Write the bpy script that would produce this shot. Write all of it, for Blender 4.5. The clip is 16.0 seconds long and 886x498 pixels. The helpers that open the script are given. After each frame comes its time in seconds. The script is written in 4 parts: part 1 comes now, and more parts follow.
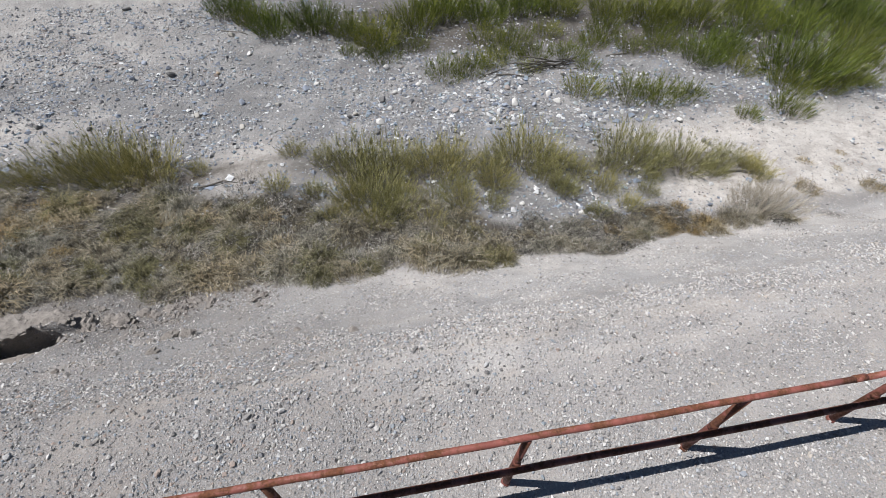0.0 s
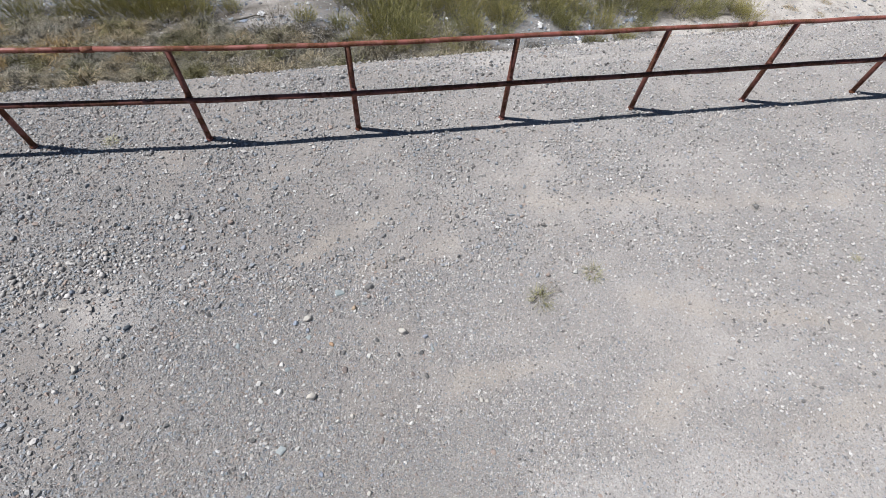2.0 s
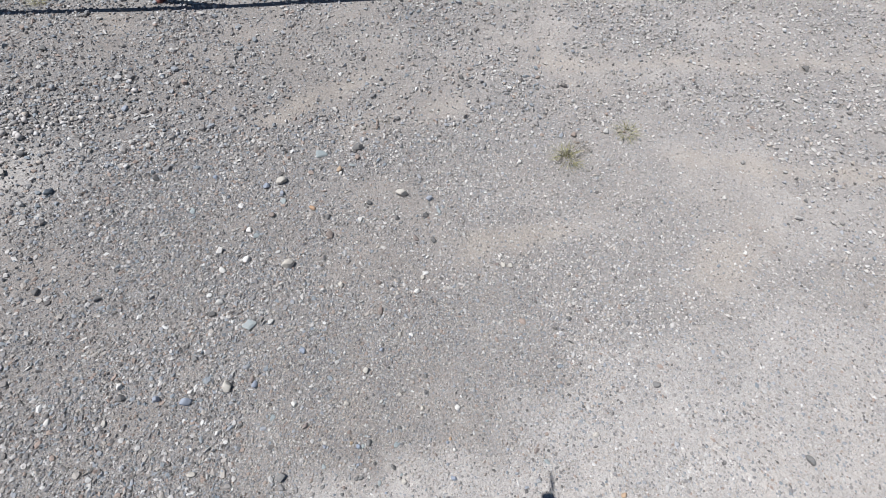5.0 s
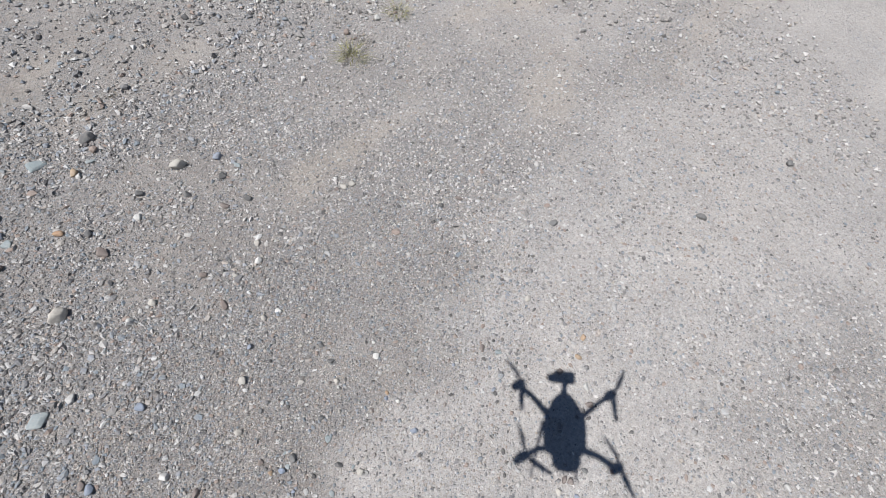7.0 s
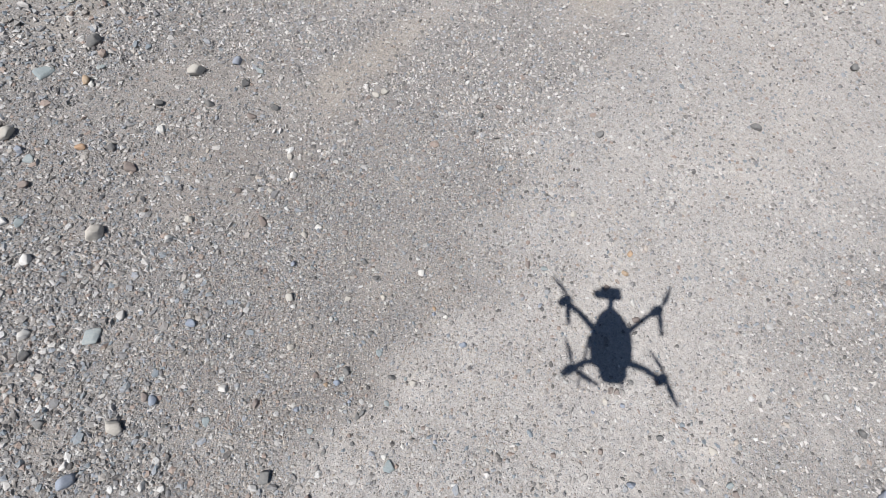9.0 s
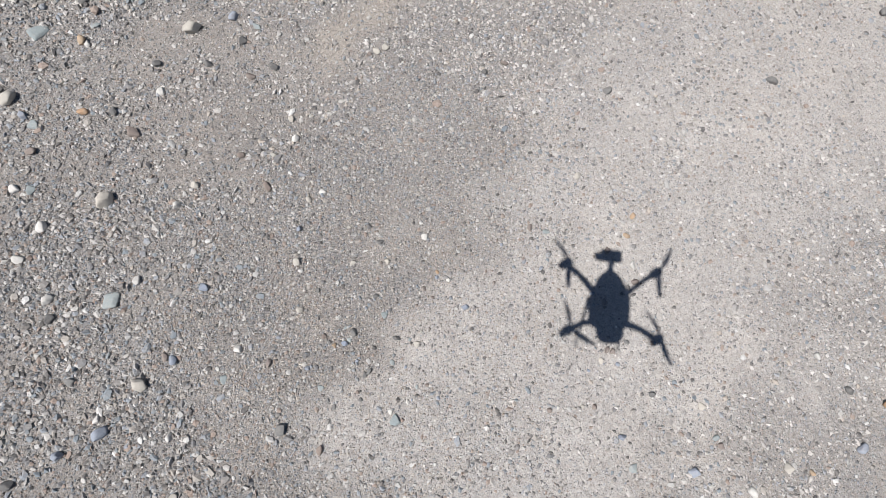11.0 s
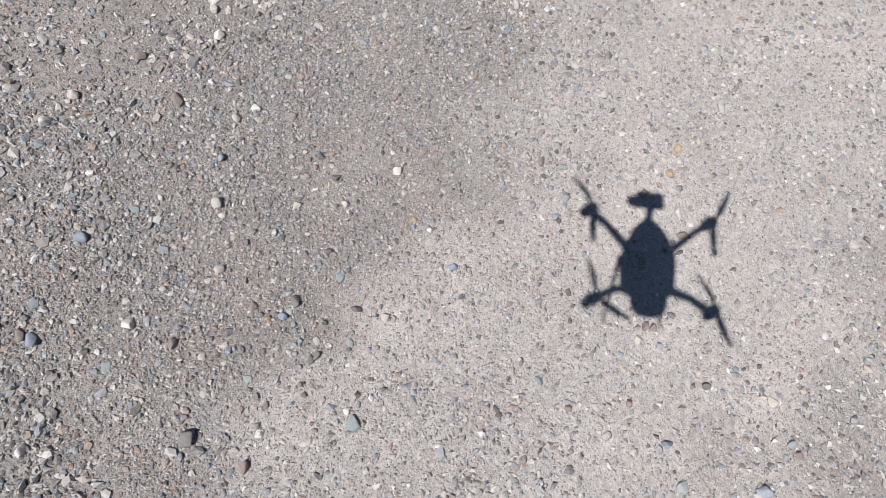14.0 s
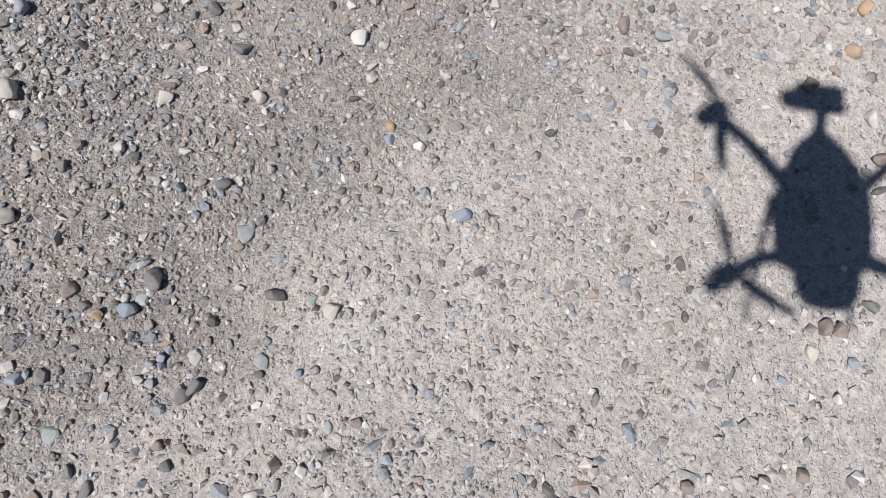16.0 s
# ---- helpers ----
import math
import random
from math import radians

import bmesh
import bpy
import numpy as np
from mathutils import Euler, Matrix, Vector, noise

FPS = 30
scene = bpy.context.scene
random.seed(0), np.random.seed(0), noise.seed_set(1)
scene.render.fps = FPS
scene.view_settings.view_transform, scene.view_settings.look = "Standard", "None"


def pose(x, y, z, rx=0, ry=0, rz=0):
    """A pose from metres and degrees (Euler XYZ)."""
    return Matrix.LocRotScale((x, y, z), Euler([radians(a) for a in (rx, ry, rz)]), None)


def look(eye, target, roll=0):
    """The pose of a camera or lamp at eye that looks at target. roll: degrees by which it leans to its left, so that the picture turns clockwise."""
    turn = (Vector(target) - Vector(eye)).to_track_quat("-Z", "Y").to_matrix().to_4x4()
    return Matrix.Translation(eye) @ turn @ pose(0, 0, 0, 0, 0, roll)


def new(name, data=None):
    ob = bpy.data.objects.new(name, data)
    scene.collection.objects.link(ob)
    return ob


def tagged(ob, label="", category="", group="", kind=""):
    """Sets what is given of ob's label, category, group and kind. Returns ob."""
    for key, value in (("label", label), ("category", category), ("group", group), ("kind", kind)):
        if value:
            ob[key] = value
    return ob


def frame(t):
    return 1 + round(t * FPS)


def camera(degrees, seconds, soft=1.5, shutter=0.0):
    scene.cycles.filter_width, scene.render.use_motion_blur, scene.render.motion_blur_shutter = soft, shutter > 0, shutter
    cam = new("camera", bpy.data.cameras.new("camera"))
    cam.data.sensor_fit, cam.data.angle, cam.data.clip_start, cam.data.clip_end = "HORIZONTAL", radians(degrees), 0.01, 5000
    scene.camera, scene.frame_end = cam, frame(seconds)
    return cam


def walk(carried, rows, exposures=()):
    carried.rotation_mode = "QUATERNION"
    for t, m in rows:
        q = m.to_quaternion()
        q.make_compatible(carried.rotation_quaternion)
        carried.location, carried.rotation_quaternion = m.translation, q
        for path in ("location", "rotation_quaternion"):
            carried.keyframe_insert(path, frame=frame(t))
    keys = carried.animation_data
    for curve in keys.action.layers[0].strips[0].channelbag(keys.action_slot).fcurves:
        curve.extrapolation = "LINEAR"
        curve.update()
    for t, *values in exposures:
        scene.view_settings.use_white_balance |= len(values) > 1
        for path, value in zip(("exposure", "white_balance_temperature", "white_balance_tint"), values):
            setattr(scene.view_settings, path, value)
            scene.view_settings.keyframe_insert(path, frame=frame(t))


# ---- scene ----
cam = camera(86.3, 16.0, soft=0.75)
PATH = [
    (0, (0.012, -0.065, 4.216), (0.323, 1.22, 2.674), 4.0),
    (0.5, (-0.134, -0.684, 4.001), (0.17, 0.537, 2.408), 4.5),
    (1, (-0.346, -1.569, 3.895), (-0.053, -0.41, 2.254), 5.1),
    (1.1, (-0.375, -1.79, 3.895), (-0.09, -0.641, 2.246), 4.8),
    (1.3, (-0.457, -2.194, 3.854), (-0.172, -1.071, 2.186), 5.0),
    (1.4, (-0.504, -2.386, 3.839), (-0.219, -1.279, 2.161), 5.7),
    (1.5, (-0.553, -2.566, 3.832), (-0.274, -1.46, 2.153), 5.4),
    (2, (-0.667, -3.255, 3.86), (-0.405, -2.193, 2.149), 5.5),
    (2.5, (-0.708, -3.584, 3.955), (-0.459, -2.539, 2.232), 5.2),
    (3, (-0.766, -3.71, 3.975), (-0.507, -2.667, 2.253), 5.6),
    (3.5, (-0.779, -3.727, 3.7), (-0.517, -2.678, 1.982), 5.8),
    (3.7, (-0.779, -3.701, 3.539), (-0.516, -2.665, 1.813), 6.2),
    (5.8, (-0.869, -3.725, 2.242), (-0.398, -2.728, 0.536), 7.4),
    (6, (-0.856, -3.712, 2.181), (-0.249, -2.776, 0.484), 7.8),
    (6.5, (-0.833, -3.717, 2.069), (0.048, -2.992, 0.391), 8.1),
    (7, (-0.892, -3.739, 1.972), (-0.018, -3.063, 0.268), 8.6),
    (7.5, (-0.963, -3.736, 1.908), (-0.144, -3.114, 0.156), 9.1),
    (8, (-1.014, -3.691, 1.871), (-0.247, -3.127, 0.078), 9.7),
    (8.5, (-1.02, -3.618, 1.868), (-0.306, -3.113, 0.036), 10.6),
    (9, (-0.994, -3.588, 1.886), (-0.342, -3.139, 0.016), 11.3),
    (9.5, (-0.964, -3.589, 1.897), (-0.372, -3.199, -0.006), 12.4),
    (10, (-0.945, -3.569, 1.905), (-0.409, -3.238, -0.025), 14.0),
    (10.2, (-0.942, -3.55, 1.911), (-0.432, -3.245, -0.031), 14.8),
    (12.5, (-0.878, -3.549, 2.001), (-0.459, -3.246, 0.038), 9.6),
    (13, (-0.88, -3.537, 1.771), (-0.429, -3.278, -0.193), 15.7),
    (13.5, (-0.886, -3.577, 1.627), (-0.419, -3.324, -0.332), 17.2),
    (14, (-0.868, -3.579, 1.39), (-0.423, -3.361, -0.579), 19.5),
    (14.5, (-0.845, -3.58, 1.046), (-0.46, -3.413, -0.941), 22.1),
    (15, (-0.843, -3.563, 0.874), (-0.454, -3.401, -1.113), 22.8),
    (15.5, (-0.808, -3.552, 0.8), (-0.438, -3.402, -1.191), 23.4),
    (16, (-0.768, -3.562, 0.723), (-0.396, -3.396, -1.266), 21.5),
]
walk(cam, [(t, look(eye, target, roll)) for t, eye, target, roll in PATH],
     exposures=[(0, 0.25, 6160, 10), (3.7, 0.26, 6140, 10), (6.0, 0.19, 6140, 10), (7.0, 0.12, 6160, 10), (10, 0.17, 6330, 10), (12.5, 0.18, 6420, 12), (16, 0.10, 6400, 13)])

# ---------------------------------------------------------------- light
TO_SUN = Vector((-0.55, 0.128, 1.0)).normalized()
world = bpy.data.worlds.new("world")
scene.world = world
world.use_nodes = True
wn = world.node_tree
sky = wn.nodes.new("ShaderNodeTexSky")
sky.sky_type, sky.sun_disc = "NISHITA", False
sky.sun_elevation, sky.sun_rotation = math.asin(TO_SUN.z), math.atan2(TO_SUN.x, TO_SUN.y)
sky.altitude, sky.air_density, sky.dust_density = 1200, 0.75, 0.3
wn.links.new(sky.outputs[0], wn.nodes["Background"].inputs[0])
wn.nodes["Background"].inputs[1].default_value = 0.052
sun_data = bpy.data.lights.new("sun", "SUN")
sun_data.energy, sun_data.angle, sun_data.color = 5.0, radians(0.2), (1.0, 0.975, 0.95)
sun = new("sun", sun_data)
sun.matrix_basis = look(TO_SUN * 30, (0, 0, 0))

# ---------------------------------------------------------------- materials


class Nodes:
    """A small builder of node materials."""

    def __init__(self, name, rough=0.9, metal=0.0, spec=0.3):
        self.m = bpy.data.materials.new(name)
        self.m.use_nodes = True
        self.t = self.m.node_tree
        self.b = self.t.nodes["Principled BSDF"]
        self.b.inputs["Roughness"].default_value = rough
        self.b.inputs["Metallic"].default_value = metal
        self.b.inputs["Specular IOR Level"].default_value = spec
        self.geo = self.add("ShaderNodeNewGeometry")
        self.pos = self.geo.outputs["Position"]

    def add(self, kind, **props):
        n = self.t.nodes.new(kind)
        for k, v in props.items():
            setattr(n, k, v)
        return n

    def put(self, socket, value):
        if hasattr(value, "is_output"):
            self.t.links.new(value, socket)
        elif value is not None:
            if isinstance(value, tuple) and len(value) == 3 and socket.type == "RGBA":
                value = (*value, 1)
            socket.default_value = value

    def noise(self, scale, detail=4, rough=0.6, vec=None, out="Fac"):
        n = self.add("ShaderNodeTexNoise")
        self.put(n.inputs["Vector"], vec or self.pos)
        n.inputs["Scale"].default_value, n.inputs["Detail"].default_value, n.inputs["Roughness"].default_value = scale, detail, rough
        return n.outputs[out]

    def voronoi(self, scale, feature="F1", vec=None, rand=1.0):
        n = self.add("ShaderNodeTexVoronoi", feature=feature)
        self.put(n.inputs["Vector"], vec or self.pos)
        n.inputs["Scale"].default_value, n.inputs["Randomness"].default_value = scale, rand
        return n

    def ramp(self, fac, stops, mode="LINEAR"):
        n = self.add("ShaderNodeValToRGB")
        r = n.color_ramp
        r.interpolation = mode
        while len(r.elements) < len(stops):
            r.elements.new(0.5)
        for e, (p, c) in zip(r.elements, stops):
            e.position, e.color = p, ((c, c, c, 1) if isinstance(c, (int, float)) else (*c, 1))
        self.put(n.inputs[0], fac)
        return n.outputs[0]

    def mix(self, fac, a, b, mode="MIX"):
        n = self.add("ShaderNodeMix", data_type="RGBA", blend_type=mode)
        self.put(n.inputs[0], fac)
        self.put(n.inputs[6], a)
        self.put(n.inputs[7], b)
        return n.outputs[2]

    def math(self, op, a, b=None, clamp=False):
        n = self.add("ShaderNodeMath", operation=op, use_clamp=clamp)
        self.put(n.inputs[0], a)
        self.put(n.inputs[1], b)
        return n.outputs[0]

    def attr(self, name):
        return self.add("ShaderNodeAttribute", attribute_name=name).outputs["Fac"]

    def bump(self, height, strength, distance, under=None):
        n = self.add("ShaderNodeBump")
        n.inputs["Strength"].default_value, n.inputs["Distance"].default_value = strength, distance
        self.put(n.inputs["Height"], height)
        if under:
            self.put(n.inputs["Normal"], under)
        return n.outputs[0]

    def done(self, color, normal=None, rough=None):
        self.put(self.b.inputs["Base Color"], color)
        if normal:
            self.put(self.b.inputs["Normal"], normal)
        if rough:
            self.put(self.b.inputs["Roughness"], rough)
        return self.m


STONES = [(0.0, (0.25, 0.235, 0.22)), (0.13, (0.36, 0.33, 0.295)), (0.25, (0.20, 0.196, 0.195)), (0.38, (0.268, 0.282, 0.300)),
          (0.50, (0.43, 0.415, 0.395)), (0.61, (0.122, 0.115, 0.110)), (0.69, (0.215, 0.240, 0.258)), (0.77, (0.31, 0.245, 0.205)),
          (0.86, (0.48, 0.455, 0.425)), (0.975, (0.58, 0.565, 0.54))]
RIVERS = [(0.0, (0.25, 0.25, 0.25)), (0.15, (0.36, 0.35, 0.33)), (0.28, (0.155, 0.172, 0.205)), (0.42, (0.22, 0.255, 0.305)), (0.55, (0.43, 0.425, 0.415)), (0.64, (0.11, 0.112, 0.12)), (0.73, (0.20, 0.245, 0.275)), (0.82, (0.29, 0.25, 0.225)), (0.87, (0.46, 0.455, 0.445)), (0.965, (0.62, 0.615, 0.60))]
CRUSHED = [(0.0, (0.36, 0.335, 0.31)), (0.2, (0.46, 0.43, 0.40)), (0.38, (0.26, 0.245, 0.23)), (0.52, (0.53, 0.50, 0.47)), (0.66, (0.32, 0.325, 0.335)), (0.78, (0.15, 0.142, 0.135)), (0.88, (0.40, 0.35, 0.30)), (0.955, (0.56, 0.545, 0.52))]
GRITS = [(0.0, (0.34, 0.295, 0.25)), (0.2, (0.43, 0.385, 0.335)), (0.4, (0.265, 0.23, 0.20)), (0.55, (0.50, 0.455, 0.405)), (0.7, (0.33, 0.315, 0.30)), (0.82, (0.19, 0.175, 0.165)), (0.9, (0.28, 0.29, 0.30)), (0.96, (0.6, 0.57, 0.53))]


def pebble_layer(n, vec, scale, cover, soil, seed, dusted=None):
    """Rounded stones bedded in the soil: colour and height in metres."""
    shift = n.add("ShaderNodeVectorMath", operation="ADD")
    n.put(shift.inputs[0], vec)
    shift.inputs[1].default_value = (seed * 3.7, seed * 1.9, seed)
    v = n.voronoi(scale, vec=shift.outputs[0])
    sep = n.add("ShaderNodeSeparateColor")
    n.put(sep.inputs[0], v.outputs["Color"])
    size = n.math("MULTIPLY_ADD", sep.outputs[2], 0.30)
    size.node.inputs[2].default_value = 0.20
    q = n.math("DIVIDE", v.outputs["Distance"], size)
    dome = n.math("SQRT", n.math("SUBTRACT", 1.0, n.math("MULTIPLY", q, q), clamp=True))
    here = n.math("LESS_THAN", sep.outputs[1], cover)
    mask = n.math("MULTIPLY", here, n.math("MULTIPLY", dome, 4.0, clamp=True))
    tone = n.ramp(sep.outputs[0], STONES, "CONSTANT")
    if dusted:
        tone = n.mix(n.math("MULTIPLY", dusted, 0.38), tone, (0.60, 0.575, 0.55))
    return n.mix(n.math("MULTIPLY", mask, 0.9), soil, tone), n.math("MULTIPLY", n.math("MULTIPLY", here, dome), 0.34 / scale)


def ground_material():
    n = Nodes("gravel_ground", 0.95, spec=0.12)
    packed, river, sand, loose = n.attr("packed"), n.attr("river"), n.attr("sand"), n.attr("loose")
    track = n.attr("track")
    grit = n.noise(220, 3, 0.75)
    crumbs = n.noise(55, 4, 0.75)
    dirt = n.ramp(n.noise(2.6, 5, 0.65), [(0.30, (0.235, 0.202, 0.172)), (0.5, (0.305, 0.266, 0.229)), (0.72, (0.405, 0.355, 0.305))])
    dirt = n.mix(n.ramp(n.noise(1.3, 4, 0.6), [(0.52, 0.0), (0.68, 0.65)]), dirt, (0.345, 0.293, 0.240))
    dirt = n.mix(n.math("MULTIPLY", loose, 0.8), dirt, (0.215, 0.180, 0.150))
    pale = n.ramp(n.noise(4.0, 5, 0.65), [(0.3, (0.495, 0.453, 0.410)), (0.7, (0.615, 0.570, 0.524))])
    soil = n.mix(n.math("MULTIPLY", packed, 0.94), dirt, pale)
    soil = n.mix(n.math("MULTIPLY", track, 0.85), soil, n.ramp(n.noise(6.0, 5, 0.65), [(0.3, (0.375, 0.325, 0.270)), (0.7, (0.465, 0.412, 0.352))]))
    loose = n.math("MULTIPLY", loose, n.math("SUBTRACT", 1.0, track))
    gritty = n.math("MULTIPLY_ADD", packed, -0.55)
    gritty.node.inputs[2].default_value = 0.8
    soil = n.mix(gritty, soil, n.ramp(grit, [(0.30, 0.18), (0.5, 0.5), (0.70, 0.84)]), "OVERLAY")
    for scale, amount in ((62.0, 0.50), (120.0, 0.50), (240.0, 0.42)):
        cell = n.voronoi(scale)
        sep = n.add("ShaderNodeSeparateColor")
        n.put(sep.inputs[0], cell.outputs["Color"])
        share = n.math("MULTIPLY_ADD", loose, amount * 0.80)
        share.node.inputs[2].default_value = amount * 0.14
        soil = n.mix(share, soil, n.ramp(sep.outputs[0], STONES, "CONSTANT"))
    soil = n.mix(0.6, soil, n.ramp(crumbs, [(0.32, 0.34), (0.68, 0.66)]), "OVERLAY")
    bend = n.add("ShaderNodeVectorMath", operation="MULTIPLY_ADD")
    n.put(bend.inputs[0], n.noise(60, 3, 0.6, out="Color"))
    bend.inputs[1].default_value = (0.012, 0.012, 0.012)
    n.put(bend.inputs[2], n.pos)
    squash = n.add("ShaderNodeVectorMath", operation="MULTIPLY")
    n.put(squash.inputs[0], bend.outputs[0])
    squash.inputs[1].default_value = (1.0, 1.25, 1.0)
    col, hgt = soil, None
    for k, (scale, low, high) in enumerate(((290.0, 0.26, 0.66), (150.0, 0.22, 0.74), (85.0, 0.15, 0.72), (50.0, 0.06, 0.66), (30.0, 0.0, 0.40))):
        cover = n.math("MULTIPLY_ADD", loose, high - low)
        cover.node.inputs[2].default_value = low
        cover = n.math("MULTIPLY", cover, n.math("MULTIPLY_ADD", track, -0.6))
        cover.node.inputs[1].links[0].from_node.inputs[2].default_value = 1.0
        col, h = pebble_layer(n, squash.outputs[0], scale, cover, col, k + 1, packed)
        hgt = h if hgt is None else n.math("MAXIMUM", hgt, h)
    bed = n.ramp(n.noise(0.9, 6, 0.62), [(0.32, (0.135, 0.132, 0.130)), (0.5, (0.215, 0.21, 0.203)), (0.7, (0.335, 0.322, 0.305))])
    bed = n.mix(0.6, bed, n.ramp(crumbs, [(0.32, 0.36), (0.68, 0.64)]), "OVERLAY")
    wide, wide_h = pebble_layer(n, n.pos, 24.0, 0.55, bed, 9)
    wide, wide_h2 = pebble_layer(n, n.pos, 11.0, 0.30, wide, 10)
    col = n.mix(n.math("MULTIPLY", river, 0.8), col, wide)
    silt = n.ramp(n.noise(4, 6, 0.65), [(0.3, (0.54, 0.492, 0.437)), (0.7, (0.68, 0.63, 0.568))])
    silt = n.mix(n.ramp(n.noise(2.2, 6, 0.75), [(0.46, 0.0), (0.62, 0.7)]), silt, (0.37, 0.325, 0.285))
    silt = n.mix(n.ramp(n.noise(26, 5, 0.75), [(0.56, 0.0), (0.64, 0.55)]), silt, (0.24, 0.215, 0.19))
    silt = n.mix(0.6, silt, n.ramp(crumbs, [(0.32, 0.38), (0.68, 0.62)]), "OVERLAY")
    col = n.mix(n.math("MULTIPLY", sand, 0.88), col, silt)
    col = n.mix(0.3, col, n.ramp(n.noise(0.6, 5, 0.65), [(0.3, 0.38), (0.7, 0.60)]), "OVERLAY")
    col = n.mix(n.math("MULTIPLY", n.attr("litter"), n.ramp(n.noise(7, 4, 0.7), [(0.30, 0.6), (0.55, 1.0)])), col, n.ramp(n.noise(90, 4, 0.8), [(0.3, (0.035, 0.029, 0.021)), (0.55, (0.085, 0.070, 0.053)), (0.75, (0.21, 0.18, 0.14))]))
    stony = n.math("MULTIPLY", river, n.math("SUBTRACT", 1.0, sand))
    hgt = n.math("ADD", hgt, n.math("MULTIPLY", n.math("MAXIMUM", wide_h, wide_h2), stony))
    hgt = n.math("ADD", hgt, n.math("MULTIPLY", grit, n.math("MULTIPLY", gritty, 0.0032)))
    hgt = n.math("ADD", hgt, n.math("MULTIPLY", crumbs, n.math("MULTIPLY", gritty, 0.0105)))
    hgt = n.math("ADD", hgt, n.math("MULTIPLY", n.noise(18, 4, 0.65), 0.014))
    hgt = n.math("ADD", hgt, n.math("MULTIPLY", n.noise(5.5, 6, 0.7), n.math("MULTIPLY", river, 0.06)))
    return n.done(col, n.bump(hgt, 1.0, 1.0))


def stones_material(name, shade=1.0, dusty=0.6, tones=STONES):
    """Loose stones joined in one mesh, coloured stone by stone."""
    n = Nodes(name, 0.85, spec=0.25)
    tone = n.ramp(n.geo.outputs["Random Per Island"], [(p, tuple(c * shade for c in k)) for p, k in tones], "CONSTANT")
    vein = n.noise(160, 4, 0.7)
    col = n.mix(0.5, tone, n.ramp(vein, [(0.25, 0.36), (0.75, 0.62)]), "OVERLAY")
    dust = n.ramp(n.noise(45, 3, 0.6), [(0.45, max(0.0, dusty - 0.6)), (0.75, dusty)])
    col = n.mix(dust, col, (0.36, 0.32, 0.275))
    return n.done(col, n.bump(vein, 0.5, 0.002))


def stone_material(name, colour, second):
    n = Nodes(name, 0.8, spec=0.3)
    tint = n.add("ShaderNodeObjectInfo").outputs["Random"]
    col = n.mix(tint, colour, second)
    vein = n.noise(120, 5, 0.7)
    col = n.mix(0.55, col, n.ramp(vein, [(0.25, 0.36), (0.75, 0.62)]), "OVERLAY")
    dust = n.ramp(n.noise(60, 3, 0.6), [(0.5, 0.0), (0.8, 0.5)])
    col = n.mix(dust, col, (0.36, 0.32, 0.275))
    return n.done(col, n.bump(vein, 0.5, 0.002))


def leaf_material(name, dark, mid, light, vary=0.0):
    n = Nodes(name, 0.75, spec=0.2)
    r = n.geo.outputs["Random Per Island"]
    col = n.ramp(r, [(0.0, dark), (0.5, mid), (1.0, light)])
    patch = n.noise(2.3, 3, 0.6)
    col = n.mix(0.5, col, n.ramp(patch, [(0.3, 0.36), (0.7, 0.62)]), "OVERLAY")
    each = n.add("ShaderNodeObjectInfo").outputs["Random"]
    col = n.mix(vary, col, n.ramp(each, [(0.0, (0.68, 0.70, 0.64)), (0.35, (0.86, 0.88, 0.78)), (0.7, (1.0, 0.98, 0.82)), (1.0, (1.32, 1.22, 0.95))]), "MULTIPLY")
    m = n.done(col)
    return m


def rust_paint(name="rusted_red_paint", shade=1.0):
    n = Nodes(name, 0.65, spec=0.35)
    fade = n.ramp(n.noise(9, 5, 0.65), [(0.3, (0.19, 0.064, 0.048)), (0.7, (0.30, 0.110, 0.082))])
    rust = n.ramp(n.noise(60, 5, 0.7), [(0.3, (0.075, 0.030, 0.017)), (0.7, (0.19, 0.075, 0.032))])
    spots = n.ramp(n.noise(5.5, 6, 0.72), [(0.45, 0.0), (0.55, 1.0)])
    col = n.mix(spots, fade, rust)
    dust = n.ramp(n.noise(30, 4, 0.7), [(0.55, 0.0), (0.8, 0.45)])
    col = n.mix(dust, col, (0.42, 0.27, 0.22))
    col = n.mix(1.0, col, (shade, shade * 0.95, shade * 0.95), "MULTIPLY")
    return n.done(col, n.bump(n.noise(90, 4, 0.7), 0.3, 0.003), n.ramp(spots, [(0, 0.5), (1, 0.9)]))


def plain(name, colour, rough=0.6, metal=0.0):
    n = Nodes(name, rough, metal)
    col = n.mix(0.3, colour, n.ramp(n.noise(40, 4, 0.6), [(0.3, 0.4), (0.7, 0.6)]), "OVERLAY")
    return n.done(col)


